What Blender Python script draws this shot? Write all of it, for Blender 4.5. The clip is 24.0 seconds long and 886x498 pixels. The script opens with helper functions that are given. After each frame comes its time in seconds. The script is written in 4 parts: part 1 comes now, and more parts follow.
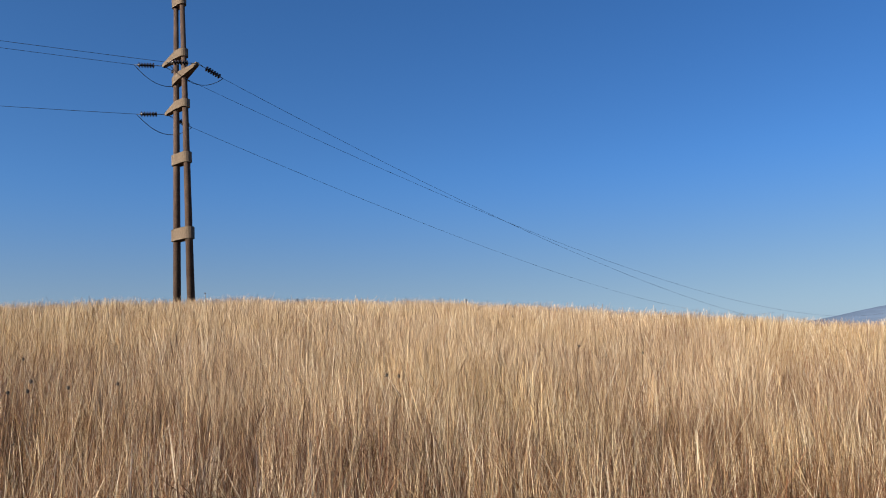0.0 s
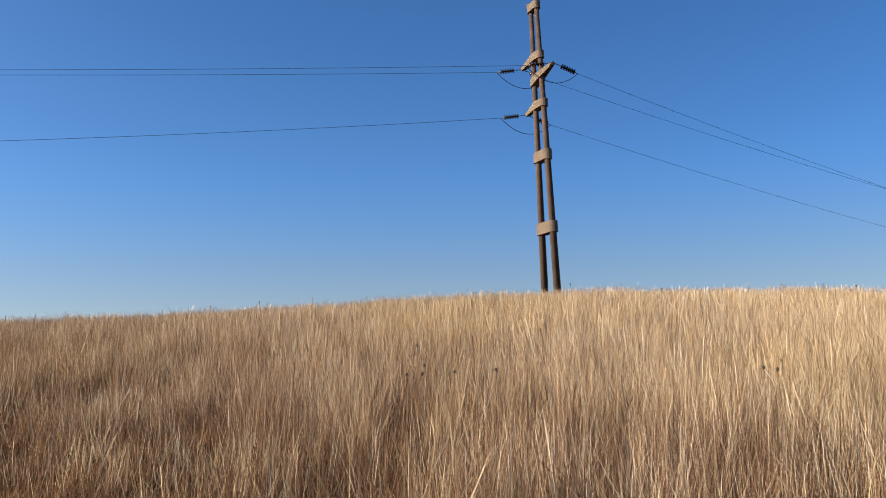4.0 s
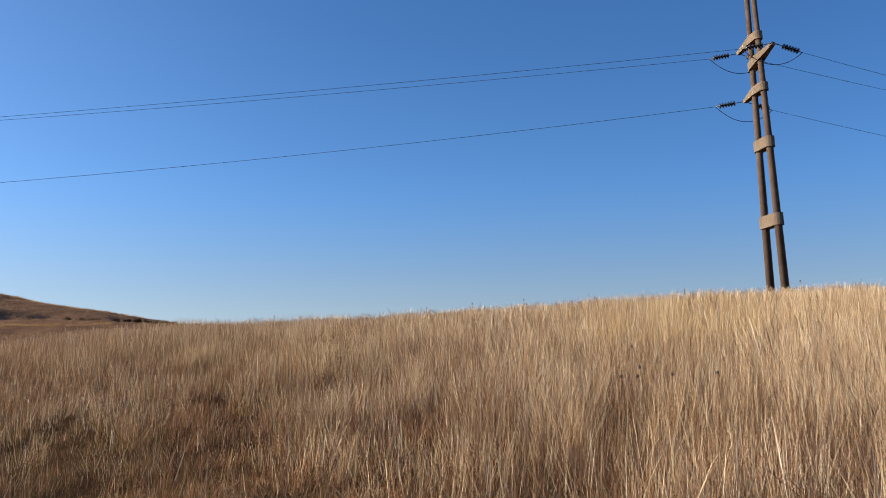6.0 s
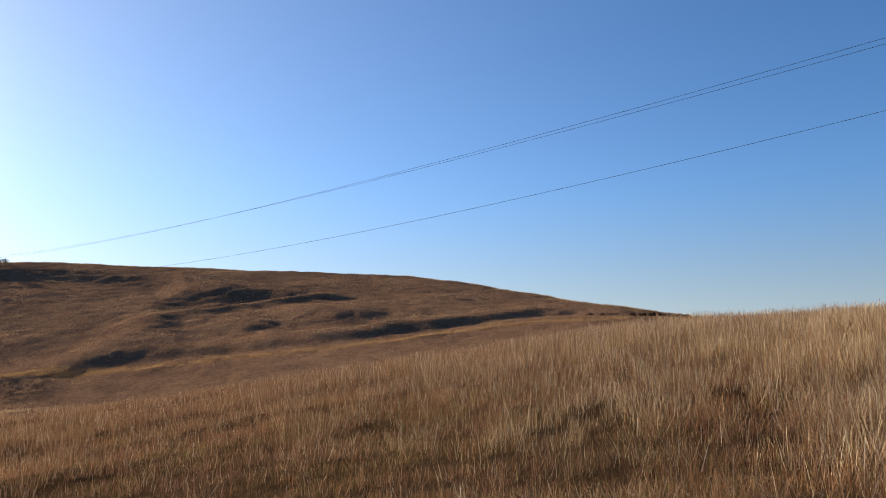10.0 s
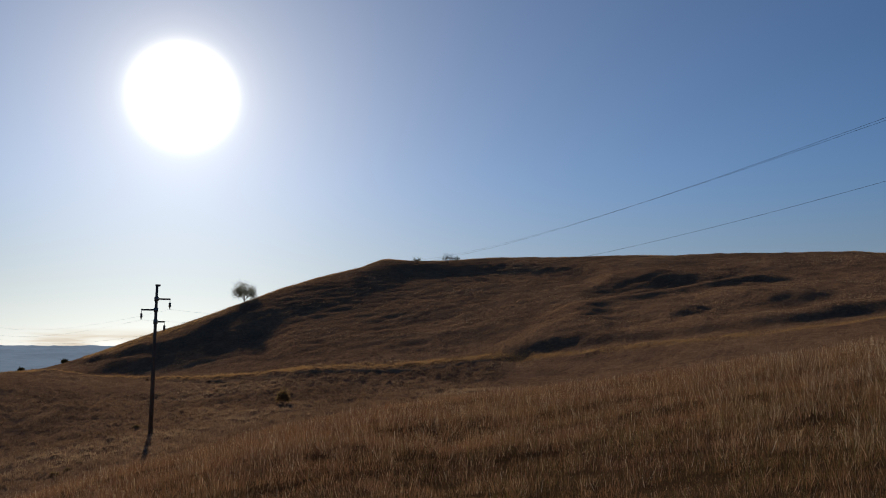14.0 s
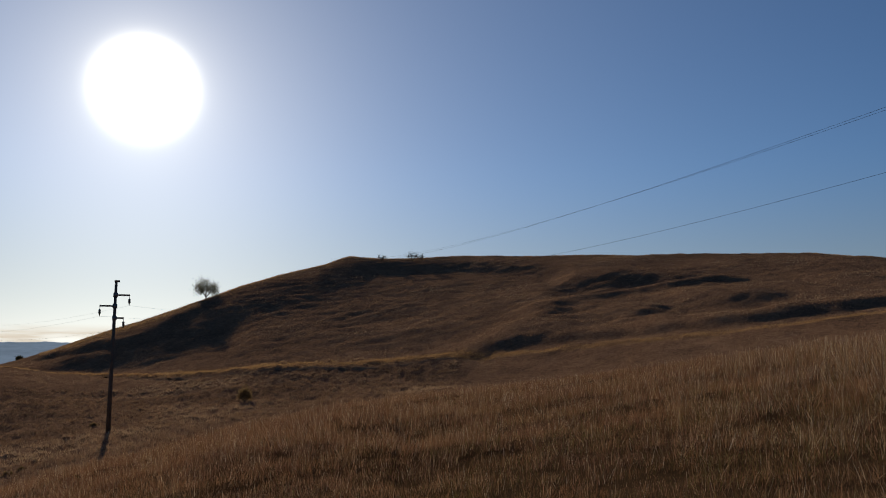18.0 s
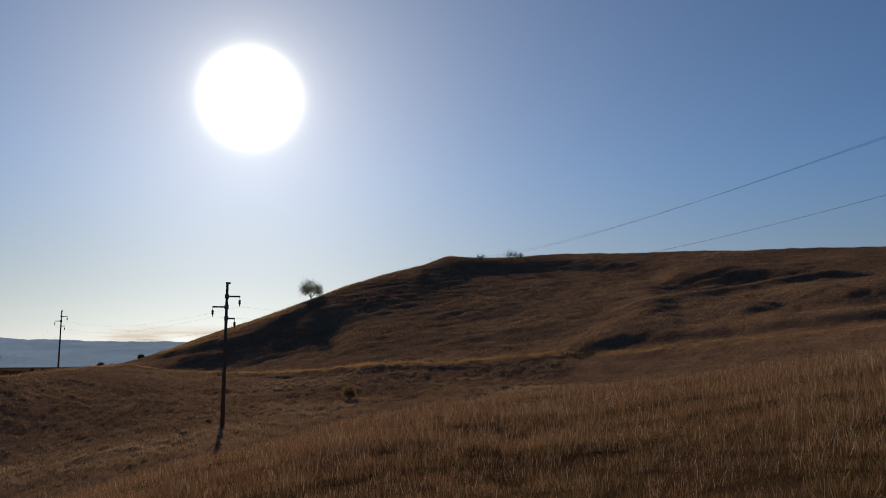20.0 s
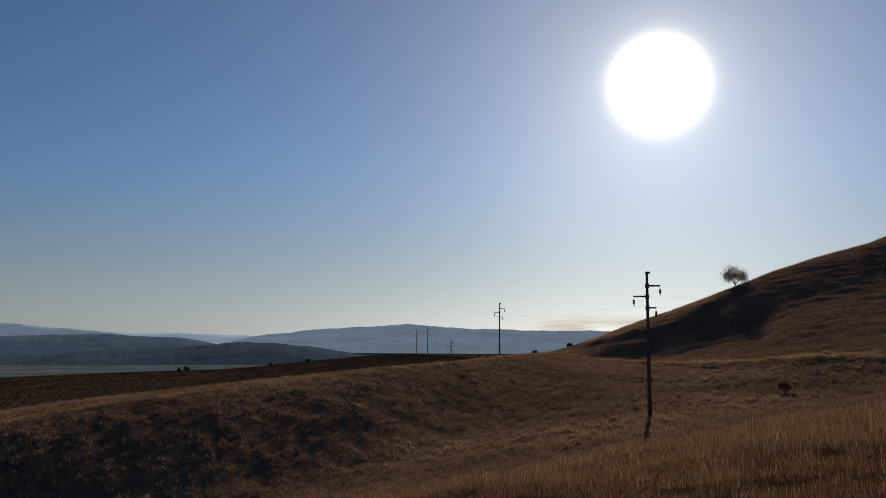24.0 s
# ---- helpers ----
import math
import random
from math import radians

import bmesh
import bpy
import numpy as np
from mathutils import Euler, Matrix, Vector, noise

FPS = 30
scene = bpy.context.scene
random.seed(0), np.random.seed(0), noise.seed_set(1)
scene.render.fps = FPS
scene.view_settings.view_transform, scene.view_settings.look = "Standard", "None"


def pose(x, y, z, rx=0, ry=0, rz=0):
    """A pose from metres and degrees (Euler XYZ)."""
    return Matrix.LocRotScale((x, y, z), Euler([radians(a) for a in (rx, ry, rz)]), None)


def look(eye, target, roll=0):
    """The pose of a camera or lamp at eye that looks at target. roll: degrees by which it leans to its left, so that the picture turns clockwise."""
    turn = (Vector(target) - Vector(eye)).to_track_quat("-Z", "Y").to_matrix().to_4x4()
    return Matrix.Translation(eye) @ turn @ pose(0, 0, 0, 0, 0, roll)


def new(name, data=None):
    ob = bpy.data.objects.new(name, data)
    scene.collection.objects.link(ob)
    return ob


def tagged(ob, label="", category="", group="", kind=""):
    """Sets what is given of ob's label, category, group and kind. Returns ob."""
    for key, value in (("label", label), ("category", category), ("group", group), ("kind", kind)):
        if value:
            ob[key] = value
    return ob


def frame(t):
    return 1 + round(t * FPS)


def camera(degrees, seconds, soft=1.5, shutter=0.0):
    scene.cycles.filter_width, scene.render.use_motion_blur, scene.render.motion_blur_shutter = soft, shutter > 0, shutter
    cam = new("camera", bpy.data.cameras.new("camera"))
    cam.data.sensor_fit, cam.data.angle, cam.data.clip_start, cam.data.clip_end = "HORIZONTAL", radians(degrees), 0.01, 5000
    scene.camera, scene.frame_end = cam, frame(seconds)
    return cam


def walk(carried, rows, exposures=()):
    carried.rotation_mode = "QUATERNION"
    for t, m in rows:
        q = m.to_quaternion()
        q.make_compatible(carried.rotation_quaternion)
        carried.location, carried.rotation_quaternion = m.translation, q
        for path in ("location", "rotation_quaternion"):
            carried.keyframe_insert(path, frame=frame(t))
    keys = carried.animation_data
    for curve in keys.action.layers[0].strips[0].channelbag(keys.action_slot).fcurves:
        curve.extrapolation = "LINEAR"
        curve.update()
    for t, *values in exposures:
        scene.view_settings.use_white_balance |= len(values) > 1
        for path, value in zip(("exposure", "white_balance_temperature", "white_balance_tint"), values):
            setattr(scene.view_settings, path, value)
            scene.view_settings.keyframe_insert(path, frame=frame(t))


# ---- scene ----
# A dry grass hillside under a power line, late afternoon. The camera stands and turns from the line's
# strain tower, past the saddle and the hill, towards the low sun and the valley.
EYE = 1.6
PATH = [
    (0.0, 97.65, 2.94, -0.02), (0.5, 97.64, 2.95, 0.13), (1.0, 97.63, 2.92, 1.61),
    (1.5, 97.85, 2.52, 7.78), (2.0, 98.03, 2.27, 13.08), (2.5, 98.00, 2.32, 16.27),
    (4.5, 97.96, 1.67, 29.88), (5.0, 98.02, 1.40, 34.42), (5.5, 98.59, 1.14, 39.63),
    (6.0, 98.51, 1.30, 41.26), (6.5, 98.40, 1.39, 41.06), (7.0, 98.31, 1.15, 40.63),
    (7.5, 98.23, 1.16, 40.29), (8.0, 98.26, 1.40, 41.33), (8.2, 98.49, 1.35, 45.70),
    (8.3, 98.58, 1.21, 48.45), (8.5, 98.58, 1.09, 53.80), (9.0, 98.84, 0.81, 63.16),
    (9.5, 98.93, 0.67, 71.85), (10.0, 98.58, 0.62, 77.30), (10.5, 98.22, 0.54, 82.54),
    (11.0, 98.33, 0.40, 89.25), (11.5, 98.34, 0.35, 92.49), (13.5, 97.83, 0.15, 106.46),
    (14.0, 97.75, 0.16, 107.63), (14.5, 97.77, 0.16, 107.21), (15.0, 97.70, -0.00, 106.63),
    (15.5, 97.71, -0.02, 106.29), (16.0, 97.69, -0.06, 106.01), (16.5, 97.65, -0.08, 105.86),
    (17.0, 97.66, -0.11, 105.71), (17.5, 97.64, -0.08, 105.49), (19.1, 97.54, 0.05, 104.15),
    (19.5, 97.50, 0.30, 104.82), (20.0, 97.53, -0.07, 112.27), (20.5, 97.50, -0.36, 118.54),
    (21.0, 97.45, -0.53, 126.64), (21.5, 97.49, -0.41, 132.66), (22.0, 97.35, -0.38, 140.08),
    (22.5, 97.20, -0.38, 143.07), (23.0, 96.99, -0.32, 142.66), (23.5, 96.78, -0.35, 142.35),
    (24.0, 96.63, -0.39, 142.19),
]
cam = camera(58.8, 24.0, soft=1.0)
walk(cam, [(t, pose(0, 0, EYE, rx, ry, rz)) for t, rx, ry, rz in PATH],
     exposures=[(0, 0.66, 6500, 10), (2.5, 0.82, 6600, 10), (5.0, 0.92, 6700, 10), (8.0, 1.02, 6950, 10), (9.0, 1.12, 7200, 10), (10.0, 0.88, 7300, 10), (11.0, 0.38, 7200, 10),
                (12.5, -0.15, 7200, 10), (14.0, -0.35, 7250, 10), (19.5, -0.42, 7250, 10), (21.0, -0.55, 7150, 10), (24.0, -0.58, 7100, 10)])

# ---------------------------------------------------------------- light
SUN_AZ, SUN_EL = 126.5, 17.9          # degrees; azimuth counts to the left of +y


def way(az, el=0.0):
    a, e = radians(az), radians(el)
    return Vector((-math.sin(a) * math.cos(e), math.cos(a) * math.cos(e), math.sin(e)))


def spot(az, r):
    a = radians(az)
    return -r * math.sin(a), r * math.cos(a)


def make_world():
    w = bpy.data.worlds.new("sky")
    scene.world = w
    w.use_nodes = True
    nt = w.node_tree
    nt.nodes.clear()
    n, l = nt.nodes.new, nt.links.new
    sky = n("ShaderNodeTexSky")
    sky.sky_type = "NISHITA"
    sky.sun_disc = False
    sky.sun_elevation = radians(SUN_EL)
    sky.sun_rotation = radians(-SUN_AZ)
    sky.altitude = 300
    sky.air_density, sky.dust_density, sky.ozone_density = 0.85, 0.3, 3.0
    base = n("ShaderNodeBackground")
    base.inputs["Strength"].default_value = SKY
    # clear dry air: the deep blue of the sky, less of the yellow near the horizon
    tint = n("ShaderNodeMix")
    tint.data_type, tint.blend_type = "RGBA", "MULTIPLY"
    tint.inputs[0].default_value = 1.0
    tint.inputs[7].default_value = (0.87, 0.94, 1.08, 1)
    l(sky.outputs[0], tint.inputs[6])
    deep = n("ShaderNodeHueSaturation")
    deep.inputs["Saturation"].default_value = 1.13
    l(tint.outputs[2], deep.inputs["Color"])
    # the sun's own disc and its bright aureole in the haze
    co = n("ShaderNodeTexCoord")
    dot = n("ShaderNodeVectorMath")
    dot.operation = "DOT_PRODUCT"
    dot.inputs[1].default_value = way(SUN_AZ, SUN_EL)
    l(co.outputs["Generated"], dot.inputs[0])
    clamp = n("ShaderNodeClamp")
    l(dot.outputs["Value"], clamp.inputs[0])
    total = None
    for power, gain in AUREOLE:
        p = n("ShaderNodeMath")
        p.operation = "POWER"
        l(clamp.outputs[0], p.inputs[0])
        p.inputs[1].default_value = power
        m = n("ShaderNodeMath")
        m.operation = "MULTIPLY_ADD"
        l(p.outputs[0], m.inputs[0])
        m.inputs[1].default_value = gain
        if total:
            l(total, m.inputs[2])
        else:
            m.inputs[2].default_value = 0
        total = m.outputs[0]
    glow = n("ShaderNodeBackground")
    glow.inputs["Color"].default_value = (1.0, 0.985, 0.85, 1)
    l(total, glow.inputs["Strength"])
    # haze takes the colour out of the sky towards the horizon
    sep = n("ShaderNodeSeparateXYZ")
    l(co.outputs["Generated"], sep.inputs[0])
    grey = n("ShaderNodeRGBToBW")
    l(deep.outputs[0], grey.inputs[0])
    pale = n("ShaderNodeMix")
    pale.data_type, pale.blend_type = "RGBA", "MULTIPLY"
    pale.inputs[0].default_value = 1.0
    l(grey.outputs[0], pale.inputs[6])
    pale.inputs[7].default_value = (0.79, 0.92, 1.07, 1)
    low = n("ShaderNodeMapRange")
    low.interpolation_type = "SMOOTHSTEP"
    l(sep.outputs["Z"], low.inputs[0])
    for i, v in enumerate((0.24, -0.02, 0.0, 0.75)):
        low.inputs[1 + i].default_value = v
    hazy = n("ShaderNodeMix")
    hazy.data_type = "RGBA"
    l(low.outputs[0], hazy.inputs[0])
    l(deep.outputs[0], hazy.inputs[6])
    l(pale.outputs[2], hazy.inputs[7])
    # a low streak of thin cloud near the horizon under the sun
    band = n("ShaderNodeMapRange")
    band.interpolation_type = "SMOOTHSTEP"
    l(sep.outputs["Z"], band.inputs[0])
    for i, v in enumerate((0.036, 0.020, 0.0, 1.0)):
        band.inputs[1 + i].default_value = v
    stretch = n("ShaderNodeMapping")
    stretch.inputs["Scale"].default_value = (7, 7, 90)
    l(co.outputs["Generated"], stretch.inputs[0])
    puff = n("ShaderNodeTexNoise")
    puff.inputs["Scale"].default_value, puff.inputs["Detail"].default_value = 1.6, 5
    l(stretch.outputs[0], puff.inputs["Vector"])
    wisp = n("ShaderNodeMapRange")
    l(puff.outputs["Fac"], wisp.inputs[0])
    for i, v in enumerate((0.42, 0.62, 0.0, 1.0)):
        wisp.inputs[1 + i].default_value = v
    here = n("ShaderNodeVectorMath")
    here.operation = "DOT_PRODUCT"
    here.inputs[1].default_value = way(131.0, 1.2)
    l(co.outputs["Generated"], here.inputs[0])
    near = n("ShaderNodeMapRange")
    near.interpolation_type = "SMOOTHSTEP"
    l(here.outputs["Value"], near.inputs[0])
    for i, v in enumerate((math.cos(radians(7.5)), math.cos(radians(3)), 0.0, 1.0)):
        near.inputs[1 + i].default_value = v
    m1, m2 = n("ShaderNodeMath"), n("ShaderNodeMath")
    m1.operation = m2.operation = "MULTIPLY"
    l(band.outputs[0], m1.inputs[0])
    l(wisp.outputs[0], m1.inputs[1])
    l(m1.outputs[0], m2.inputs[0])
    l(near.outputs[0], m2.inputs[1])
    cloud = n("ShaderNodeMix")
    cloud.data_type = "RGBA"
    l(m2.outputs[0], cloud.inputs[0])
    l(hazy.outputs[2], cloud.inputs[6])
    cloud.inputs[7].default_value = (11.5, 10.8, 9.9, 1)
    # the clear air scatters less light back on the side away from the sun
    away = n("ShaderNodeMapRange")
    away.interpolation_type = "SMOOTHSTEP"
    l(dot.outputs["Value"], away.inputs[0])
    for i, v in enumerate((0.3, -1.0, 0.0, 1.0)):
        away.inputs[1 + i].default_value = v
    dim = n("ShaderNodeMix")
    dim.data_type, dim.blend_type = "RGBA", "MULTIPLY"
    dim.inputs[0].default_value = 1.0
    l(cloud.outputs[2], dim.inputs[6])
    back = n("ShaderNodeMix")
    back.data_type = "RGBA"
    back.inputs[6].default_value = (1, 1, 1, 1)
    back.inputs[7].default_value = (0.59, 0.68, 0.76, 1)
    l(away.outputs[0], back.inputs[0])
    l(back.outputs[2], dim.inputs[7])
    # the long way through the haze takes light out of the lowest sky
    veil = n("ShaderNodeMapRange")
    veil.interpolation_type = "SMOOTHSTEP"
    l(sep.outputs["Z"], veil.inputs[0])
    for i, v in enumerate((0.0, 0.24, 0.78, 1.0)):
        veil.inputs[1 + i].default_value = v
    thick = n("ShaderNodeVectorMath")
    thick.operation = "SCALE"
    l(dim.outputs[2], thick.inputs[0])
    l(veil.outputs[0], thick.inputs["Scale"])
    l(thick.outputs[0], base.inputs["Color"])
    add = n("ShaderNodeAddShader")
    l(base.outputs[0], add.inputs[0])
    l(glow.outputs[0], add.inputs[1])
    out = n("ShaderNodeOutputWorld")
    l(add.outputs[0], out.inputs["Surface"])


SKY = 0.09
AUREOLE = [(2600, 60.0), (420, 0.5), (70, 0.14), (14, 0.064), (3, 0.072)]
make_world()
sun = new("sun", bpy.data.lights.new("sun", "SUN"))
sun.data.energy, sun.data.angle, sun.data.color = 5.0, radians(0.53), (1.0, 0.91, 0.78)
sun.matrix_world = look(way(SUN_AZ, SUN_EL) * 100, (0, 0, 0))

# ---------------------------------------------------------------- materials
def ramp_of(nt, fac, stops):
    r = nt.nodes.new("ShaderNodeValToRGB")
    e = r.color_ramp.elements
    while len(e) < len(stops):
        e.new(0.5)
    for k, (p, c) in zip(e, stops):
        k.position, k.color = p, (*c, 1)
    nt.links.new(fac, r.inputs[0])
    return r.outputs[0]


def noise_of(nt, scale, detail=3.0, rough=0.55, coords=None, stretch=None):
    if coords is None:
        coords = nt.nodes.new("ShaderNodeTexCoord").outputs["Object"]
    if stretch:
        m = nt.nodes.new("ShaderNodeMapping")
        m.inputs["Scale"].default_value = stretch
        nt.links.new(coords, m.inputs[0])
        coords = m.outputs[0]
    t = nt.nodes.new("ShaderNodeTexNoise")
    t.inputs["Scale"].default_value, t.inputs["Detail"].default_value, t.inputs["Roughness"].default_value = scale, detail, rough
    nt.links.new(coords, t.inputs["Vector"])
    return t.outputs["Fac"]


def mix_of(nt, fac, a, b, kind="MIX"):
    m = nt.nodes.new("ShaderNodeMix")
    m.data_type, m.blend_type = "RGBA", kind
    for socket, v in ((m.inputs[0], fac), (m.inputs[6], a), (m.inputs[7], b)):
        if isinstance(v, (int, float)):
            socket.default_value = v
        elif isinstance(v, tuple):
            socket.default_value = (*v, 1)
        else:
            nt.links.new(v, socket)
    return m.outputs[2]


def start_mat(name):
    m = bpy.data.materials.new(name)
    m.use_nodes = True
    nt = m.node_tree
    return m, nt, nt.nodes["Principled BSDF"]


def solid_mat(name, dark, light, scale, rough, metal=0.0, bump=0.3, depth=0.01, fine=None, gloss=0.5):
    """A plain surface with two scales of variation and a fine relief."""
    m, nt, b = start_mat(name)
    big = noise_of(nt, scale)
    small = noise_of(nt, fine or scale * 12, 4)
    c = ramp_of(nt, big, [(0.3, dark), (0.7, light)])
    c = mix_of(nt, 0.5, c, ramp_of(nt, small, [(0.3, tuple(v * 0.7 for v in dark)), (0.7, light)]))
    nt.links.new(c, b.inputs["Base Color"])
    b.inputs["Roughness"].default_value, b.inputs["Metallic"].default_value = rough, metal
    b.inputs["Specular IOR Level"].default_value = gloss
    if bump:
        k = nt.nodes.new("ShaderNodeBump")
        k.inputs["Strength"].default_value, k.inputs["Distance"].default_value = bump, depth
        nt.links.new(small, k.inputs["Height"])
        nt.links.new(k.outputs[0], b.inputs["Normal"])
    return m


def leafy_mat(name, stops, patch_stops, patch_scale, share=0.5, through_light=0.4):
    """Dry blades and leaves: a tone for each blade, patches over the ground, light passing through."""
    m, nt, b = start_mat(name)
    rnd = nt.nodes.new("ShaderNodeNewGeometry").outputs["Random Per Island"]
    c = ramp_of(nt, rnd, stops)
    p = ramp_of(nt, noise_of(nt, patch_scale, 4, 0.6, stretch=(1, 1, 0.0)), patch_stops)
    c = mix_of(nt, share, c, p)
    nt.links.new(c, b.inputs["Base Color"])
    b.inputs["Roughness"].default_value = 0.75
    b.inputs["Specular IOR Level"].default_value = 0.02
    t = nt.nodes.new("ShaderNodeBsdfTranslucent")
    nt.links.new(c, t.inputs["Color"])
    x = nt.nodes.new("ShaderNodeMixShader")
    x.inputs[0].default_value = through_light
    nt.links.new(b.outputs[0], x.inputs[1])
    nt.links.new(t.outputs[0], x.inputs[2])
    nt.links.new(x.outputs[0], nt.nodes["Material Output"].inputs["Surface"])
    return m


def dull(stops, k=0.2):
    """Colours with a share k of their grey mixed in."""
    return [(p, tuple(v * (1 - k) + k * sum(c) / 3 for v in c)) for p, c in stops]


def ground_mat():
    """Grass-covered ground seen from afar: brown thatch, reddish and straw patches, tussocks."""
    m, nt, b = start_mat("dry_sward")
    big = noise_of(nt, 0.035, 5, 0.6)
    mid = noise_of(nt, 0.35, 4, 0.65)
    tuft = noise_of(nt, 2.2, 5, 0.7)
    c = ramp_of(nt, big, dull([(0.30, (0.103, 0.0496, 0.027)), (0.48, (0.188, 0.0885, 0.0414)), (0.62, (0.282, 0.138, 0.0623)), (0.75, (0.159, 0.0921, 0.054))]))
    c = mix_of(nt, 0.55, c, ramp_of(nt, mid, dull([(0.3, (0.0846, 0.0441, 0.027)), (0.5, (0.207, 0.102, 0.0498)), (0.7, (0.338, 0.177, 0.087))])))
    c = mix_of(nt, 0.35, c, ramp_of(nt, tuft, dull([(0.35, (0.0564, 0.0317, 0.0207)), (0.65, (0.356, 0.195, 0.0997))])))
    nt.links.new(c, b.inputs["Base Color"])
    b.inputs["Roughness"].default_value = 1.0
    b.inputs["Specular IOR Level"].default_value = 0.0
    k = nt.nodes.new("ShaderNodeBump")
    k.inputs["Strength"].default_value, k.inputs["Distance"].default_value = 0.8, 0.5
    nt.links.new(tuft, k.inputs["Height"])
    nt.links.new(k.outputs[0], b.inputs["Normal"])
    return m


def painted_haze_mat(name, colour, glow, fine=0.4, stretch=(1, 1, 9)):
    """Land kilometres off, forest and fields, with the haze painted into colour and emission."""
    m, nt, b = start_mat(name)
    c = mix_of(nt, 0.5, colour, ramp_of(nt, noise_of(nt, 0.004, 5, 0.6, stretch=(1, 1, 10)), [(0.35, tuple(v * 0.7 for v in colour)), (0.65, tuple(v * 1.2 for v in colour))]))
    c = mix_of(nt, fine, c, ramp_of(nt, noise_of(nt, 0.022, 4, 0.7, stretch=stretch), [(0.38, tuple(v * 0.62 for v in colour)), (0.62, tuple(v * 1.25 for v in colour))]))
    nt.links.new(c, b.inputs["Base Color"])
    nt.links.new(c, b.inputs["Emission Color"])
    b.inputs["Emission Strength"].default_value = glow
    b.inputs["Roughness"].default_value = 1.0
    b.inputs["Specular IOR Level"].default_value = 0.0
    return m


STRAW = leafy_mat("straw", [(0.0, (0.04, 0.02, 0.01)), (0.26, (0.16, 0.085, 0.042)), (0.46, (0.50, 0.315, 0.155)), (0.68, (0.80, 0.60, 0.34)), (1.0, (0.94, 0.82, 0.61))],
                  [(0.30, (0.38, 0.222, 0.128)), (0.45, (0.54, 0.372, 0.269)), (0.58, (0.575, 0.379, 0.175)), (0.72, (0.644, 0.454, 0.229))], 0.2, 0.22, 0.16)
RUSSET = leafy_mat("russet_grass", dull([(0.0, (0.0314, 0.013, 0.00684)), (0.4, (0.136, 0.0535, 0.0224)), (0.72, (0.314, 0.135, 0.0526)), (0.88, (0.481, 0.249, 0.121)), (1.0, (0.65, 0.432, 0.267))], 0.22),
                   dull([(0.30, (0.126, 0.0506, 0.0257)), (0.45, (0.21, 0.0859, 0.0409)), (0.55, (0.376, 0.155, 0.0386)), (0.64, (0.262, 0.138, 0.0443)), (0.74, (0.147, 0.0828, 0.0339))], 0.22), 0.55, 0.40, 0.40)
OLIVE = leafy_mat("olive_grass", [(0.0, (0.026, 0.02, 0.009)), (0.45, (0.095, 0.072, 0.026)), (0.8, (0.20, 0.155, 0.055)), (1.0, (0.38, 0.30, 0.15))],
                  [(0.32, (0.06, 0.042, 0.02)), (0.5, (0.13, 0.10, 0.035)), (0.66, (0.22, 0.16, 0.045))], 0.6, 0.45, 0.30)
SWARD_TUFT = leafy_mat("hill_tussocks", dull([(0.0, (0.119, 0.0616, 0.036)), (0.5, (0.285, 0.156, 0.078)), (1.0, (0.522, 0.33, 0.18))], 0.15),
                       dull([(0.30, (0.07, 0.042, 0.028)), (0.44, (0.19, 0.105, 0.058)), (0.54, (0.33, 0.19, 0.098)), (0.66, (0.58, 0.38, 0.20))], 0.15), 0.07, 0.62, 0.26)
SCRUB = leafy_mat("dark_scrub", [(0.0, (0.0396, 0.0264, 0.0176)), (0.6, (0.099, 0.0616, 0.0352)), (1.0, (0.198, 0.11, 0.0572))],
                  [(0.35, (0.044, 0.0308, 0.0198)), (0.7, (0.132, 0.0748, 0.0396))], 0.15, 0.5, 0.08)
LEAF = leafy_mat("dusty_leaves", [(0.0, (0.035, 0.036, 0.015)), (1.0, (0.10, 0.085, 0.035))], [(0.3, (0.045, 0.04, 0.02)), (0.7, (0.10, 0.075, 0.035))], 0.8, through_light=0.2)
TREE_LEAF = leafy_mat("grey_green_leaves", [(0.0, (0.07, 0.068, 0.036)), (1.0, (0.19, 0.165, 0.09))], [(0.3, (0.08, 0.072, 0.04)), (0.7, (0.16, 0.135, 0.07))], 0.8, through_light=0.5)
DRYLEAF = leafy_mat("dry_leaves", [(0.0, (0.135, 0.091, 0.0455)), (1.0, (0.3, 0.196, 0.091))], [(0.3, (0.135, 0.084, 0.039)), (0.7, (0.255, 0.168, 0.078))], 0.8, through_light=0.55)
SWARD = ground_mat()
HEATHLAND = solid_mat("dark_heath_ground", (0.05, 0.032, 0.022), (0.115, 0.072, 0.046), 0.05, 1.0, bump=0.8, depth=0.4, fine=0.9, gloss=0.0)
CONCRETE = solid_mat("weathered_concrete", (0.12, 0.085, 0.058), (0.22, 0.165, 0.115), 1.2, 0.9, bump=0.35, depth=0.01, gloss=0.15)
LEG_CONCRETE = solid_mat("brown_stained_concrete", (0.06, 0.036, 0.025), (0.14, 0.092, 0.066), 1.4, 0.9, bump=0.35, depth=0.01, gloss=0.15)
POLE_CONCRETE = solid_mat("dark_pole_concrete", (0.085, 0.065, 0.05), (0.14, 0.11, 0.09), 1.0, 0.9, gloss=0.08)
STEEL = solid_mat("dull_steel", (0.10, 0.10, 0.10), (0.20, 0.20, 0.20), 6, 0.55, metal=0.8, bump=0.1)
PORCELAIN = solid_mat("dark_glazed_porcelain", (0.02, 0.014, 0.012), (0.045, 0.03, 0.025), 8, 0.25, bump=0.0)
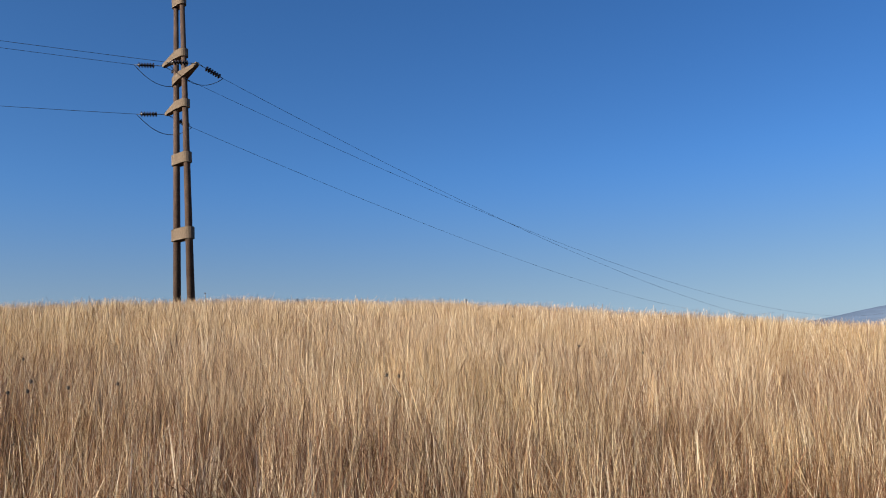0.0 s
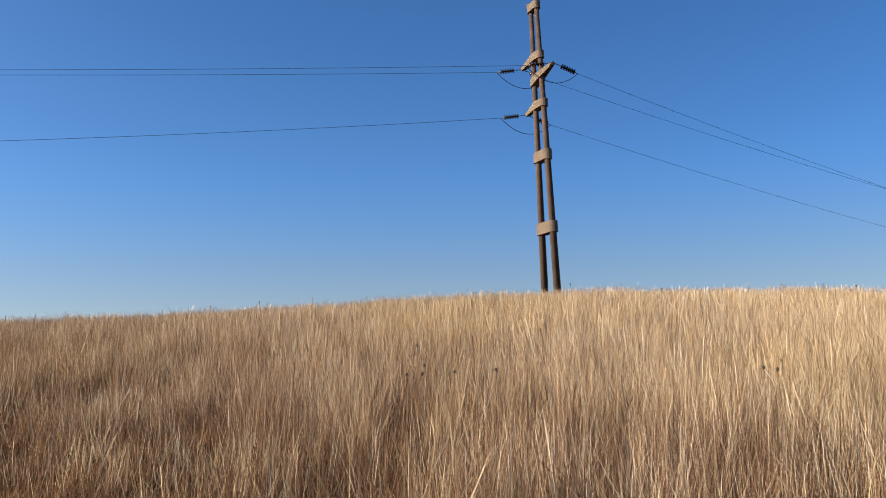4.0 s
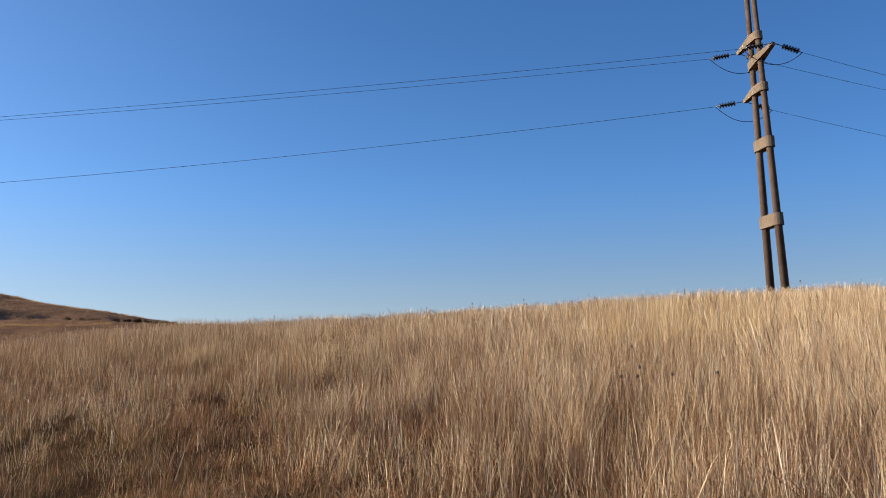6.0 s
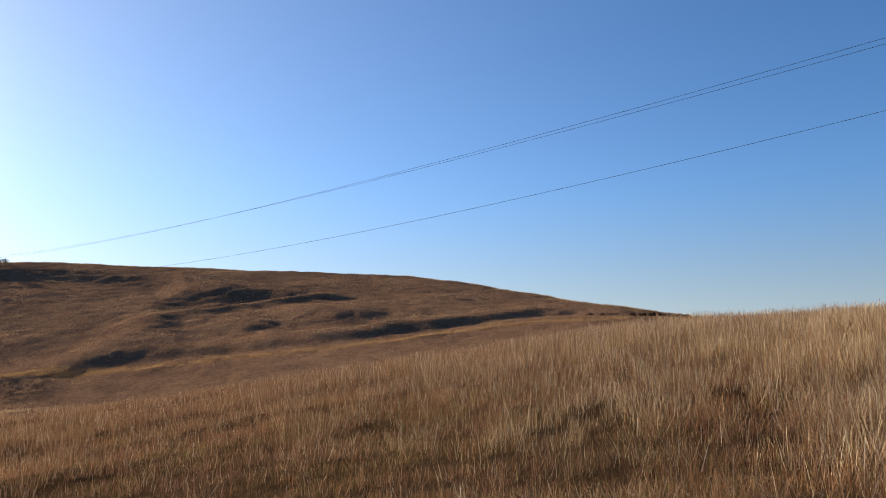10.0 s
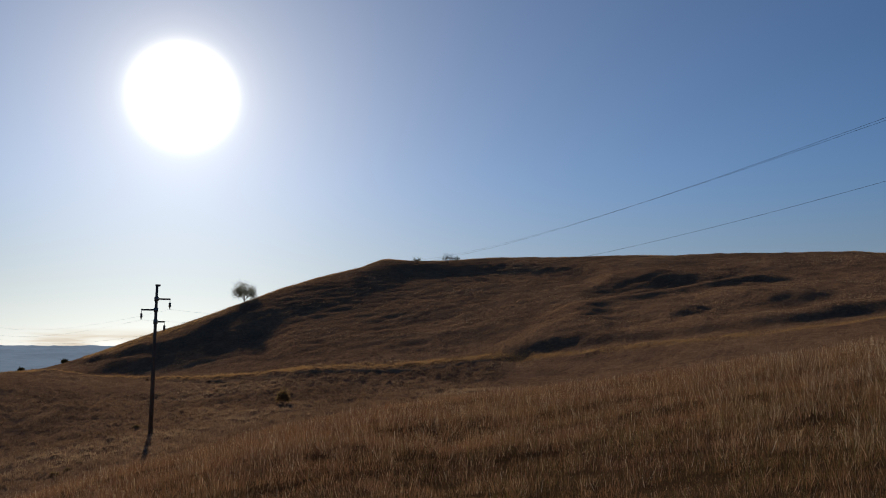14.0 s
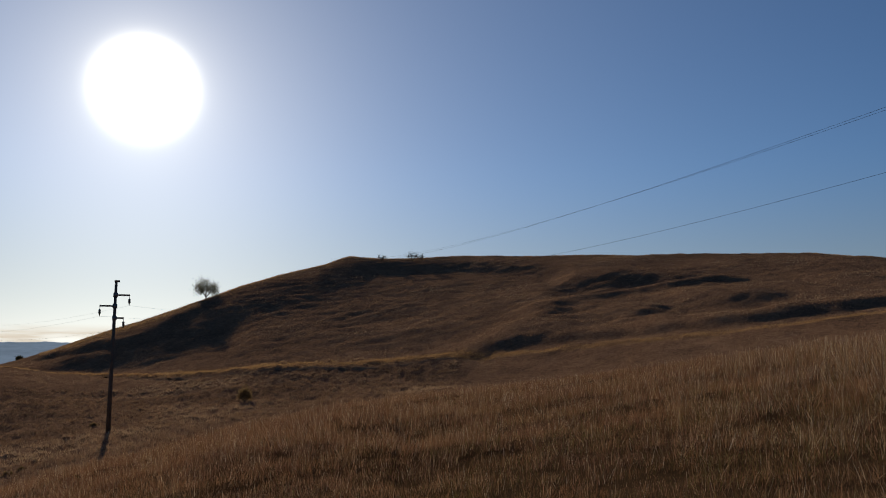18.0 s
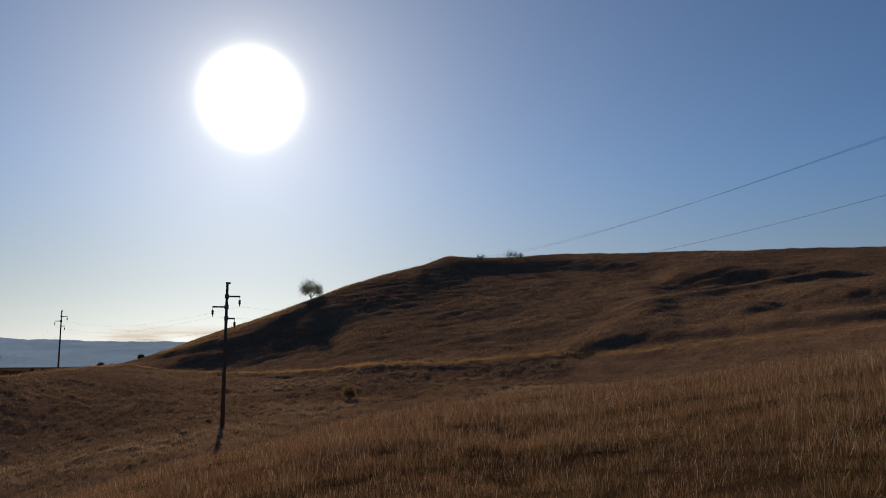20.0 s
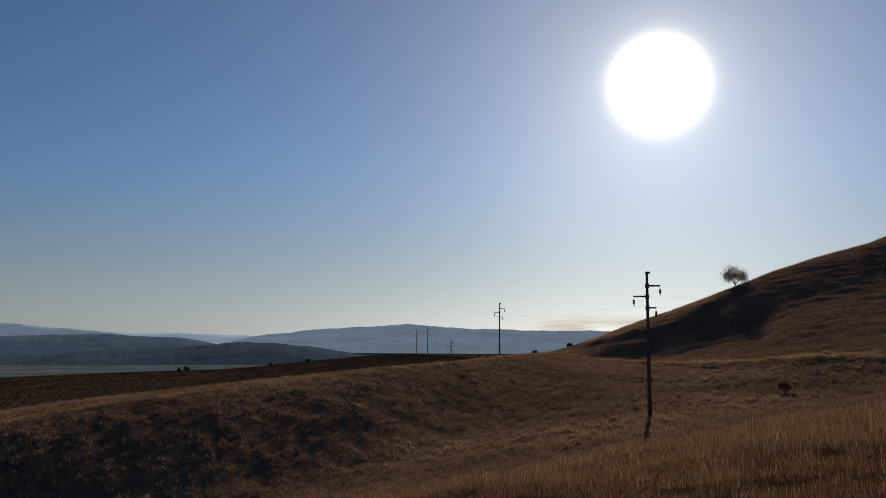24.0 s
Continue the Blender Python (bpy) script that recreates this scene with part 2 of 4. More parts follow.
WIRE = solid_mat("weathered_wire", (0.035, 0.035, 0.04), (0.06, 0.06, 0.065), 4, 0.9, bump=0.0, gloss=0.0)
BARK = solid_mat("bark", (0.05, 0.038, 0.028), (0.11, 0.085, 0.062), 6, 0.95, bump=0.5, depth=0.02)
# haze and air glow are in these colours, paler with distance
RIDGE_MATS = [painted_haze_mat("far_blue_ridge", (0.21, 0.28, 0.36), 0.75, 0.16), painted_haze_mat("wooded_ridge", (0.075, 0.105, 0.145), 0.55),
              painted_haze_mat("pale_ridge", (0.33, 0.41, 0.50), 0.8, 0.1), painted_haze_mat("near_wooded_ridge", (0.052, 0.074, 0.098), 0.5),
              painted_haze_mat("dusky_ridge", (0.10, 0.135, 0.19), 0.42, 0.16)]
PLAIN = painted_haze_mat("hazy_plain", (0.085, 0.097, 0.11), 0.42, 0.8, (0.5, 0.5, 1))
TRACK = solid_mat("trodden_earth", (0.14, 0.085, 0.054), (0.24, 0.15, 0.094), 0.4, 1.0, bump=0.6, depth=0.05, fine=3, gloss=0.0)
VERGE = leafy_mat("verge_and_rim_grass", [(0.0, (0.182, 0.0945, 0.0364)), (0.6, (0.40, 0.24, 0.11)), (1.0, (0.60, 0.41, 0.22))], [(0.35, (0.26, 0.135, 0.0532)), (0.65, (0.442, 0.257, 0.105))], 0.2, 0.4, 0.45)
# thatch under the near grass, its colour darkened for the shade between stems
THATCH = solid_mat("shade_darkened_thatch", (0.035, 0.02, 0.011), (0.085, 0.05, 0.026), 1.5, 1.0, bump=0.8, depth=0.05, fine=25, gloss=0.0)

# ---------------------------------------------------------------- the lie of the land
# Heights run outwards from the standing place along each bearing: the grass slope's brow, its fall, the valley,
# the foot of the hill, the hill's crest, and the country behind. Each curve gives, by bearing, a distance and the
# slope angle at which it is seen from eye height.
BEARING = [-30, 0, 18, 35, 50, 58, 64, 70, 78, 86, 95, 104, 112, 118, 124, 130, 134, 138, 146, 157, 167, 180, 240]
BROW_R = [22, 22, 22, 22, 24, 26, 28, 28, 28, 28, 28, 28, 26, 24, 22, 20, 18, 16, 14, 13, 12, 12, 18]
BROW_E = [0.6, 4.0, 4.85, 4.5, 3.7, 3.55, 3.3, 2.4, 1.2, 0.3, -1.2, -2.1, -3.1, -3.9, -5.6, -6.9, -7.7, -8.4, -9.8, -12, -13.5, -14, -6]
FALL_R = [36, 36, 36, 36, 38, 40, 42, 42, 42, 42, 42, 42, 40, 38, 36, 32, 30, 28, 25, 24, 22, 22, 30]
FALL_E = [-1, 2.2, 3, 2.8, 2.2, 2.2, 2.2, 1, 0, -1, -2.2, -3.4, -4.6, -6, -7.2, -8.6, -9.6, -10.8, -12.5, -15, -17, -18, -8]
VALE_R = [60, 60, 60, 60, 60, 60, 62, 64, 66, 68, 68, 68, 68, 66, 62, 58, 56, 61, 52, 42, 40, 40, 60]
VALE_E = [-3, 0, 1, 1, 1.5, 2.2, 2.4, 1.9, 0.9, -0.2, -1.6, -2.6, -3.3, -4.1, -4.8, -5.3, -6, -6.8, -9.0, -13.3, -16, -18, -6]
FOOT_R = [100, 100, 100, 100, 90, 85, 85, 88, 84, 82, 86, 90, 92, 94, 102, 118, 120, 97, 78, 70, 66, 62, 120]
FOOT_E = [-3, -1, -0.5, 0, 1.8, 3.1, 3.5, 3.2, 2.6, 1.9, 0.95, 0, -0.7, -0.9, -1, -0.9, -0.75, -1.2, -2.1, -3.35, -4.6, -6.9, -5]
CREST_R = [200, 200, 200, 180, 150, 120, 115, 142, 175, 185, 191, 195, 190, 170, 148, 143, 176, 260, 290, 290, 280, 280, 250]
CREST_E = [-2, -1.5, -1, 0, 2, 3, 3.9, 4.95, 6.35, 6.7, 6.9, 6.95, 6.75, 5.2, 2.85, 0.6, -0.75, -1.3, -1, -2.15, -2.5, -3, -4]
BACK_R = [400, 400, 400, 380, 300, 240, 220, 230, 280, 290, 296, 300, 298, 300, 310, 300, 400, 520, 600, 600, 600, 600, 500]
BACK_Z = [-25, -25, -20, -15, -8, 2, 4, 6, 10, 12, 14, 14, 12, 6, 0, -8, -20, -28, -32, -34, -34, -36, -34]
# the middle of the slope behind the foot: its share of the rise for the hill, or the dip behind a hump
MID_Z = [0, 0, 0, 0, 0, 0, 0, 0, 0, 0, 0.3, -0.3, -1, -1, -0.6, -0.2, 0, -1, -5.5, -6, -5.5, -4, 0]
STEP = 0.25
GRID_AZ = np.arange(0, 360, STEP)


def by_bearing(values, blur):
    a = np.array(BEARING + [330.0])
    v = np.array(list(values) + [values[0]], float)
    line = np.interp(np.where(GRID_AZ > 330, GRID_AZ - 360, GRID_AZ), a, v)
    k = np.exp(-0.5 * (np.arange(-40, 41) * STEP / blur) ** 2)
    k /= k.sum()
    return np.convolve(np.concatenate([line[-40:], line, line[:40]]), k, "valid")


def knots():
    rs, zs = [np.zeros_like(GRID_AZ), np.full_like(GRID_AZ, 3.0)], [np.zeros_like(GRID_AZ)]
    for r, e, lift, blur in ((BROW_R, BROW_E, np.interp(GRID_AZ, [0, 34, 50, 62, 95, 180, 300], [0.75, 0.74, 0.56, 0.42, 0.36, 0.36, 0.75]), 3), (FALL_R, FALL_E, 0, 3), (VALE_R, VALE_E, 0, 2.5), (FOOT_R, FOOT_E, 0, 1.5), (CREST_R, CREST_E, 0, 1.0)):
        rr = by_bearing(r, blur)
        rs.append(rr)
        zs.append(EYE + rr * np.tan(np.radians(by_bearing(e, blur))) - lift)
    zs.insert(1, zs[1] * 3.0 / rs[2])
    rs.insert(6, rs[5] * 0.58 + rs[6] * 0.42)
    zs.insert(6, zs[5] * 0.58 + zs[6] * 0.42 + by_bearing(MID_Z, 2.0))
    rs.append(by_bearing(BACK_R, 3))
    zs.append(by_bearing(BACK_Z, 3))
    for r, z in ((1400, -55), (2600, -62), (5200, -70)):
        rs.append(np.full_like(GRID_AZ, r))
        zs.append(np.full_like(GRID_AZ, z))
    return np.array(rs), np.array(zs)


KNOT_R, KNOT_Z = knots()


def smooth_slopes():
    h = np.diff(KNOT_R, axis=0)
    d = np.diff(KNOT_Z, axis=0) / h
    m = np.empty_like(KNOT_Z)
    m[0], m[-1] = d[0], d[-1]
    w = h[:-1] / (h[:-1] + h[1:])
    m[1:-1] = d[:-1] * (1 - w) + d[1:] * w
    flat = d[:-1] * d[1:] < 0
    m[1:-1] = np.where(flat, m[1:-1] * 0.35, m[1:-1])
    m[5] *= np.interp(GRID_AZ, [137, 145, 190, 200], [1, 0.06, 0.06, 1])
    return m


KNOT_M = smooth_slopes()


def wave(x, y, seed, size):
    """Smooth rolling unevenness of about that size in metres."""
    rng = np.random.RandomState(seed)
    out = np.zeros_like(x)
    for i in range(9):
        a, p = rng.uniform(0, 2 * np.pi, 2)
        f = 2 * np.pi / size * rng.uniform(0.6, 1.9)
        out += np.sin((x * np.cos(a) + y * np.sin(a)) * f + p + 1.3 * np.sin((y * np.cos(a) - x * np.sin(a)) * f * 0.6 + p * 2))
    return out / 3.0


def hump(d, wide):
    return np.exp(-(d / wide) ** 2)


def window(v, lo, hi, soft):
    return np.clip((v - lo) / soft, 0, 1) * np.clip((hi - v) / soft, 0, 1)


def relief(x, y, r, az, f):
    """Spur, gullies, banks and sheep tracks of the hill; f runs from its foot (0) to its crest (1)."""
    on = window(az, 60, 137, 4)
    wob = wave(x, y, 21, 22.0)
    span = np.interp(az, [60, 70, 80, 95, 112, 125, 137], [35, 60, 95, 105, 98, 44, 60])
    # the spur that runs up from the foot, and the terraces and risers of the slope beside it
    d = np.radians(az - np.interp(f, [-0.01, 0.03, 0.07, 0.16, 0.24, 0.30, 0.40, 0.45, 0.56], [103.3, 101.9, 99.9, 98.4, 97.4, 95.4, 89.9, 86.2, 82.6])) * r + 0.6 * wob
    z = (np.interp(f, [0.04, 0.14], [0.3, 1.0]) * hump(d, 4.0) - 0.1 * hump(d - 8, 5)) * window(f, -0.03, 0.5, 0.06)
    for (a0, a1), line, wide, tall, sink, soft in (((86.2, 97.5), ([86, 88.4, 91.9, 94.6, 97], [0.495, 0.48, 0.47, 0.475, 0.49]), ([86, 88.4, 92, 95], [1.8, 2.8, 5.0, 6.0]), 0.27, 0, 2),
                                                   ((93, 114), ([93, 97, 100, 104, 112], [0.58, 0.63, 0.70, 0.79, 0.79]), ([93, 99, 112], [3.8, 5.0, 6.5]), 0.14, 1, 3.5),
                                                   ((89.0, 96.4), ([90, 96], [0.15, 0.165]), ([90, 96], [3.2, 3.8]), 0.17, 0, 2),
                                                   ((81.0, 89.8), ([82, 85, 88.5], [0.20, 0.19, 0.225]), ([82, 86, 89], [3.0, 4.0, 4.6]), 0.21, 0, 2),
                                                   ((74.0, 82.0), ([75, 78, 81], [0.38, 0.41, 0.45]), ([75, 81], [2.6, 2.6]), 0.22, 0, 2)):
        u = (f - np.interp(az, *line)) * span + 0.5 * wob
        w = np.interp(az, *wide)
        z = z + tall * w * (np.tanh(u / w) - sink) * hump(u, 3.0 * w) * window(az, a0, a1, soft)
    # the ledge below the tree, with a steep face under it
    ledge = (f - np.interp(az, [121, 122.4, 124, 125.7, 126.8, 128.6, 130.4, 133], [0.80, 0.77, 0.70, 0.60, 0.57, 0.64, 0.62, 0.55])) * span + 0.4 * wob
    face = (f - np.interp(az, [119, 121, 124, 127, 131], [0.46, 0.46, 0.42, 0.36, 0.36])) * span
    z = z + 1.15 * (np.tanh(face / 9) - 0.5) * hump(face, 22) * window(az, 118.2, 134, 2.4) + 0.4 * np.tanh(ledge / 2.0) * hump(ledge, 7) * window(az, 120, 133, 2)
    foot = (f - np.interp(az, [62, 66, 73.7, 77.5, 84, 98, 104], [0.5, 0.42, 0.17, 0.08, 0.04, 0.022, 0.0])) * span + 0.5 * wob
    z = z + 0.5 * np.tanh(foot / 1.9) * hump(foot, 8) * window(az, 62, 105, 3)
    z = z + (0.2 * hump(f + 0.03, 0.03) - 0.12 * hump(f + 0.12, 0.045)) * window(az, 102, 134, 4)
    trail = np.sin(2 * np.pi * (r + 2.2 * wave(x, y, 22, 16.0)) / 3.3) + 0.7 * np.sin(2 * np.pi * (r + 3 * wave(x, y, 23, 24.0)) / 5.1)
    z = z + 0.05 * trail * window(f, 0.02, 1.1, 0.1)
    z = z + 0.9 * hump(az - 111.8, 1.1) * hump(f - 1, 0.08)
    rough = (0.032 + 0.055 * np.interp(az, [100, 108, 134, 142, 178, 180], [0, 1, 1, 0.45, 0.45, 0]) * (f < 0.1)) * wave(x, y, 24, 2.4) * window(r, 34, 400, 20)
    return z * on + rough


def ground(x, y):
    x, y = np.asarray(x, float), np.asarray(y, float)
    r = np.hypot(x, y)
    u = (np.degrees(np.arctan2(-x, y)) % 360) / STEP
    i0 = np.floor(u).astype(int) % len(GRID_AZ)
    i1, f = (i0 + 1) % len(GRID_AZ), u - np.floor(u)
    z = np.zeros_like(r)
    rk = KNOT_R[:, i0] * (1 - f) + KNOT_R[:, i1] * f
    zk = KNOT_Z[:, i0] * (1 - f) + KNOT_Z[:, i1] * f
    mk = KNOT_M[:, i0] * (1 - f) + KNOT_M[:, i1] * f
    for k in range(len(rk) - 1):
        h = rk[k + 1] - rk[k]
        t = np.clip((r - rk[k]) / h, 0, 1)
        s = (2 * t ** 3 - 3 * t ** 2 + 1) * zk[k] + (t ** 3 - 2 * t ** 2 + t) * h * mk[k] + (3 * t ** 2 - 2 * t ** 3) * zk[k + 1] + (t ** 3 - t ** 2) * h * mk[k + 1]
        z = np.where((r >= rk[k]) & ((r < rk[k + 1]) | (k == len(rk) - 2)), s, z)
    z = z + relief(x, y, r, np.degrees(np.arctan2(-x, y)), (r - rk[5]) / (rk[7] - rk[5]))
    near = np.clip((r - 2) / 8, 0, 1)
    even = np.interp(np.degrees(np.arctan2(-x, y)) % 360, [134, 142, 178, 200], [1, 0.15, 0.15, 1])
    z = z + 0.045 * wave(x, y, 3, 5.0) * near + even * (0.13 * wave(x, y, 4, 28.0) * np.clip((r - 35) / 40, 0, 1) + 0.045 * wave(x, y, 5, 7.0) * np.clip((r - 45) / 30, 0, 1))
    return z


def height(x, y):
    return float(ground(np.array([x]), np.array([y]))[0])


def mesh_from(name, verts, faces, material, smooth=True):
    """A mesh of equal-sided faces out of arrays."""
    me = bpy.data.meshes.new(name)
    n, k = faces.shape
    me.vertices.add(len(verts))
    me.vertices.foreach_set("co", np.ascontiguousarray(verts, np.float32).ravel())
    me.loops.add(n * k)
    me.loops.foreach_set("vertex_index", np.ascontiguousarray(faces, np.int32).ravel())
    me.polygons.add(n)
    me.polygons.foreach_set("loop_start", np.arange(0, n * k, k, dtype=np.int32))
    me.polygons.foreach_set("use_smooth", np.full(n, smooth))
    me.update(calc_edges=True)
    me.materials.append(material)
    return me


def make_ground():
    seen = np.concatenate([np.arange(-36, 60, 0.8), np.arange(60, 178, 0.36), np.arange(178, 324, 2.0)])
    rad = np.concatenate([[0.02], np.geomspace(0.5, 40, 75)[:-1], np.linspace(40, 230, 200), np.geomspace(233, 5000, 80)])
    a, r = np.meshgrid(np.radians(seen), rad, indexing="ij")
    x, y = 0.3 - r * np.sin(a), r * np.cos(a) - 0.2
    v = np.stack([x, y, ground(x, y)], -1).reshape(-1, 3)
    na, nr = a.shape
    i, j = np.meshgrid(np.arange(na), np.arange(nr - 1), indexing="ij")
    k = (i + 1) % na
    f = np.stack([i * nr + j, k * nr + j, k * nr + j + 1, i * nr + j + 1], -1).reshape(-1, 4)[:, ::-1]
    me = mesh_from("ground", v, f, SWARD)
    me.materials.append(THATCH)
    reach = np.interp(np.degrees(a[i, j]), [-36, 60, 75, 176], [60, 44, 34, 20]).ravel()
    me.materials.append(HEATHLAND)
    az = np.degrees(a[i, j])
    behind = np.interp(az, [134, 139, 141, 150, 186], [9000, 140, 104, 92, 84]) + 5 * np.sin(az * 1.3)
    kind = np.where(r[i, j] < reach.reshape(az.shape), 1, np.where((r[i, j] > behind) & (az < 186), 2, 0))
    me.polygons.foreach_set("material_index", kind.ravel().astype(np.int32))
    return tagged(new("ground", me), "rolling dry hillside pasture with brown autumn sward", "ground", kind="structure")


make_ground()


def ridge(name, az0, az1, r, el, seed, rough, material, label, depth=350.0):
    """A far ridge: a rounded wall of hills with an uneven crest; el gives its crest angles from az0 to az1."""
    n = 320
    az = np.linspace(az0, az1, n)
    e = np.interp(az, np.linspace(az0, az1, len(el)), el)
    e = np.convolve(np.pad(e, 6, "edge"), np.ones(13) / 13, "valid")
    rng = np.random.RandomState(seed)
    prof = np.linspace(-1, 1, 15)
    e = e[:, None] + 0 * prof
    for f in (9, 17, 31, 57, 97, 163, 251):
        e = e + rough / f ** 0.7 * np.sin(np.linspace(0, f, n)[:, None] * 2 + rng.uniform(0, 6) + prof * rng.uniform(-5, 5))
    top = EYE + r * np.tan(np.radians(e))
    rr = r + depth * prof
    low = -75.0
    z = low + (top - low) * np.cos(prof * np.pi / 2)[None, :] ** 0.8
    a = np.radians(az)[:, None]
    v = np.stack([-rr * np.sin(a), rr * np.cos(a), z], -1).reshape(-1, 3)
    i, j = np.meshgrid(np.arange(n - 1), np.arange(14), indexing="ij")
    f = np.stack([i * 15 + j, (i + 1) * 15 + j, (i + 1) * 15 + j + 1, i * 15 + j + 1], -1).reshape(-1, 4)[:, ::-1]
    return tagged(new(name, mesh_from(name, v, f, material)), label, "hills", kind="structure")


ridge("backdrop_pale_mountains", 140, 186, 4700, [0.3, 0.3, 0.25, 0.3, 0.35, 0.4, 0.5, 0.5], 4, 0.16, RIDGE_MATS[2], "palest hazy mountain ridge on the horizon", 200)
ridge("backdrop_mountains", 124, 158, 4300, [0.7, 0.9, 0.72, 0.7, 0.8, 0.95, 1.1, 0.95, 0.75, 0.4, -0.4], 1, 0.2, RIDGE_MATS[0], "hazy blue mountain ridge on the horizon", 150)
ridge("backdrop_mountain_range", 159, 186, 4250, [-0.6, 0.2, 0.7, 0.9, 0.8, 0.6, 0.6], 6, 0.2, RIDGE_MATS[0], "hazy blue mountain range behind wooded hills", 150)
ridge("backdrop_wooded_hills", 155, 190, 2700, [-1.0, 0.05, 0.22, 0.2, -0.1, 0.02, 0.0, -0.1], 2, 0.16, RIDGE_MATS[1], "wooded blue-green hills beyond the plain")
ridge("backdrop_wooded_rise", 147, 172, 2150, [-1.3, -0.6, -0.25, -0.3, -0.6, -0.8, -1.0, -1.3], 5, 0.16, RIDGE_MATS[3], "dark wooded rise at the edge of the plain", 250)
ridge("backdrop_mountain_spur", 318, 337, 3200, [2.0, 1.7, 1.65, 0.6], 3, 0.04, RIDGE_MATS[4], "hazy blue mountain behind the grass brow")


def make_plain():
    """The farmland of the valley floor far below, its mist painted into the colour."""
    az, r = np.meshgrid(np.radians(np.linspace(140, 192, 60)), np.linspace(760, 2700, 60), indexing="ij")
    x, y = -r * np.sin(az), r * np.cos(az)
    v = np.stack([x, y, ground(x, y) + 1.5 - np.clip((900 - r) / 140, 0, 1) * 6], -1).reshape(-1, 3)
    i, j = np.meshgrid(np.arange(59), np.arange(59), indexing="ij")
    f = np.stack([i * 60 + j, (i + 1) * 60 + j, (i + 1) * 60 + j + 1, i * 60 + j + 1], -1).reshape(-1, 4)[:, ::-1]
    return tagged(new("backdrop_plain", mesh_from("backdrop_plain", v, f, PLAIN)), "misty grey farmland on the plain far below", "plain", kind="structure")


make_plain()

# ---------------------------------------------------------------- helpers for things
def part(name, bm, material, parent=None, label=""):
    """Links a bmesh as one mesh object, under a thing or a part."""
    me = bpy.data.meshes.new(name)
    bmesh.ops.recalc_face_normals(bm, faces=bm.faces)
    bm.to_mesh(me)
    bm.free()
    me.materials.append(material)
    ob = new(name, me)
    ob.parent = parent
    if label:
        ob["label"] = label
    return ob


def rod(bm, p0, p1, r0, r1=None, sides=12, caps=True):
    """A tapered round bar between two points."""
    p0, p1 = Vector(p0), Vector(p1)
    r1 = r0 if r1 is None else r1
    q = (p1 - p0).to_track_quat("Z", "Y")
    rings = []
    for p, r in ((p0, r0), (p1, r1)):
        rings.append([bm.verts.new(p + q @ Vector((r * math.cos(2 * math.pi * i / sides), r * math.sin(2 * math.pi * i / sides), 0))) for i in range(sides)])
    for i in range(sides):
        f = bm.faces.new((rings[0][i], rings[0][(i + 1) % sides], rings[1][(i + 1) % sides], rings[1][i]))
        f.smooth = True
    if caps:
        bm.faces.new(rings[0][::-1])
        bm.faces.new(rings[1])
    return bm


def lathe(bm, p0, axis, outline, sides=14):
    """A turned body: outline of (distance along the axis, radius)."""
    q = Vector(axis).to_track_quat("Z", "Y")
    rings = [[bm.verts.new(Vector(p0) + q @ Vector((r * math.cos(2 * math.pi * i / sides), r * math.sin(2 * math.pi * i / sides), d))) for i in range(sides)] for d, r in outline]
    for a, b in zip(rings, rings[1:]):
        for i in range(sides):
            bm.faces.new((a[i], a[(i + 1) % sides], b[(i + 1) % sides], b[i])).smooth = True
    bm.faces.new(rings[0][::-1])
    bm.faces.new(rings[-1])
    return bm


def tube(bm, points, r, sides=5):
    """A thin line through points."""
    pts = [Vector(p) for p in points]
    rings = []
    for i, p in enumerate(pts):
        t = (pts[min(i + 1, len(pts) - 1)] - pts[max(i - 1, 0)]).normalized()
        q = t.to_track_quat("Z", "Y")
        rings.append([bm.verts.new(p + q @ Vector((r * math.cos(2 * math.pi * k / sides), r * math.sin(2 * math.pi * k / sides), 0))) for k in range(sides)])
    for a, b in zip(rings, rings[1:]):
        for k in range(sides):
            bm.faces.new((a[k], a[(k + 1) % sides], b[(k + 1) % sides], b[k])).smooth = True
    return bm


def slab(bm, outline, z0, z1, bevel=0.02):
    """An upright prism over a plan outline; z0 and z1 may be functions of x."""
    lo = [bm.verts.new((x, y, z0(x) if callable(z0) else z0)) for x, y in outline]
    hi = [bm.verts.new((x, y, z1(x) if callable(z1) else z1)) for x, y in outline]
    n = len(outline)
    bm.faces.new(lo[::-1])
    bm.faces.new(hi)
    for i in range(n):
        bm.faces.new((lo[i], lo[(i + 1) % n], hi[(i + 1) % n], hi[i]))
    bmesh.ops.bevel(bm, geom=[e for e in bm.edges if e.calc_length() > bevel * 3 and e.calc_face_angle(0) > 0.6], offset=bevel, segments=2, affect="EDGES", profile=0.5)
    return bm


def oval(half, rad, n=7, x0=0.0):
    """A plan outline with round ends, along x."""
    pts = [(x0 + half + rad * math.sin(math.pi * i / n), -rad * math.cos(math.pi * i / n)) for i in range(n + 1)]
    return pts + [(x0 - half - rad * math.sin(math.pi * i / n), rad * math.cos(math.pi * i / n)) for i in range(n + 1)]


# ---------------------------------------------------------------- the strain tower on the brow
TOWER_AZ, TOWER_R = 18.0, 32.0
tx, ty = spot(TOWER_AZ, TOWER_R)
tz = height(tx, ty)
away, left = way(TOWER_AZ), way(TOWER_AZ + 90)
arm_dir = (away * 0.85 + left * 0.53).normalized()
tower = tagged(new("power_line_tower"), "weathered twin-pole concrete power line tower rising from dry grass", "tower")
tower.matrix_world = Matrix.Translation((tx, ty, tz)) @ Matrix.Rotation(radians(0.5), 4, -away) @ Matrix.Rotation(math.atan2(arm_dir.y, arm_dir.x), 4, "Z")
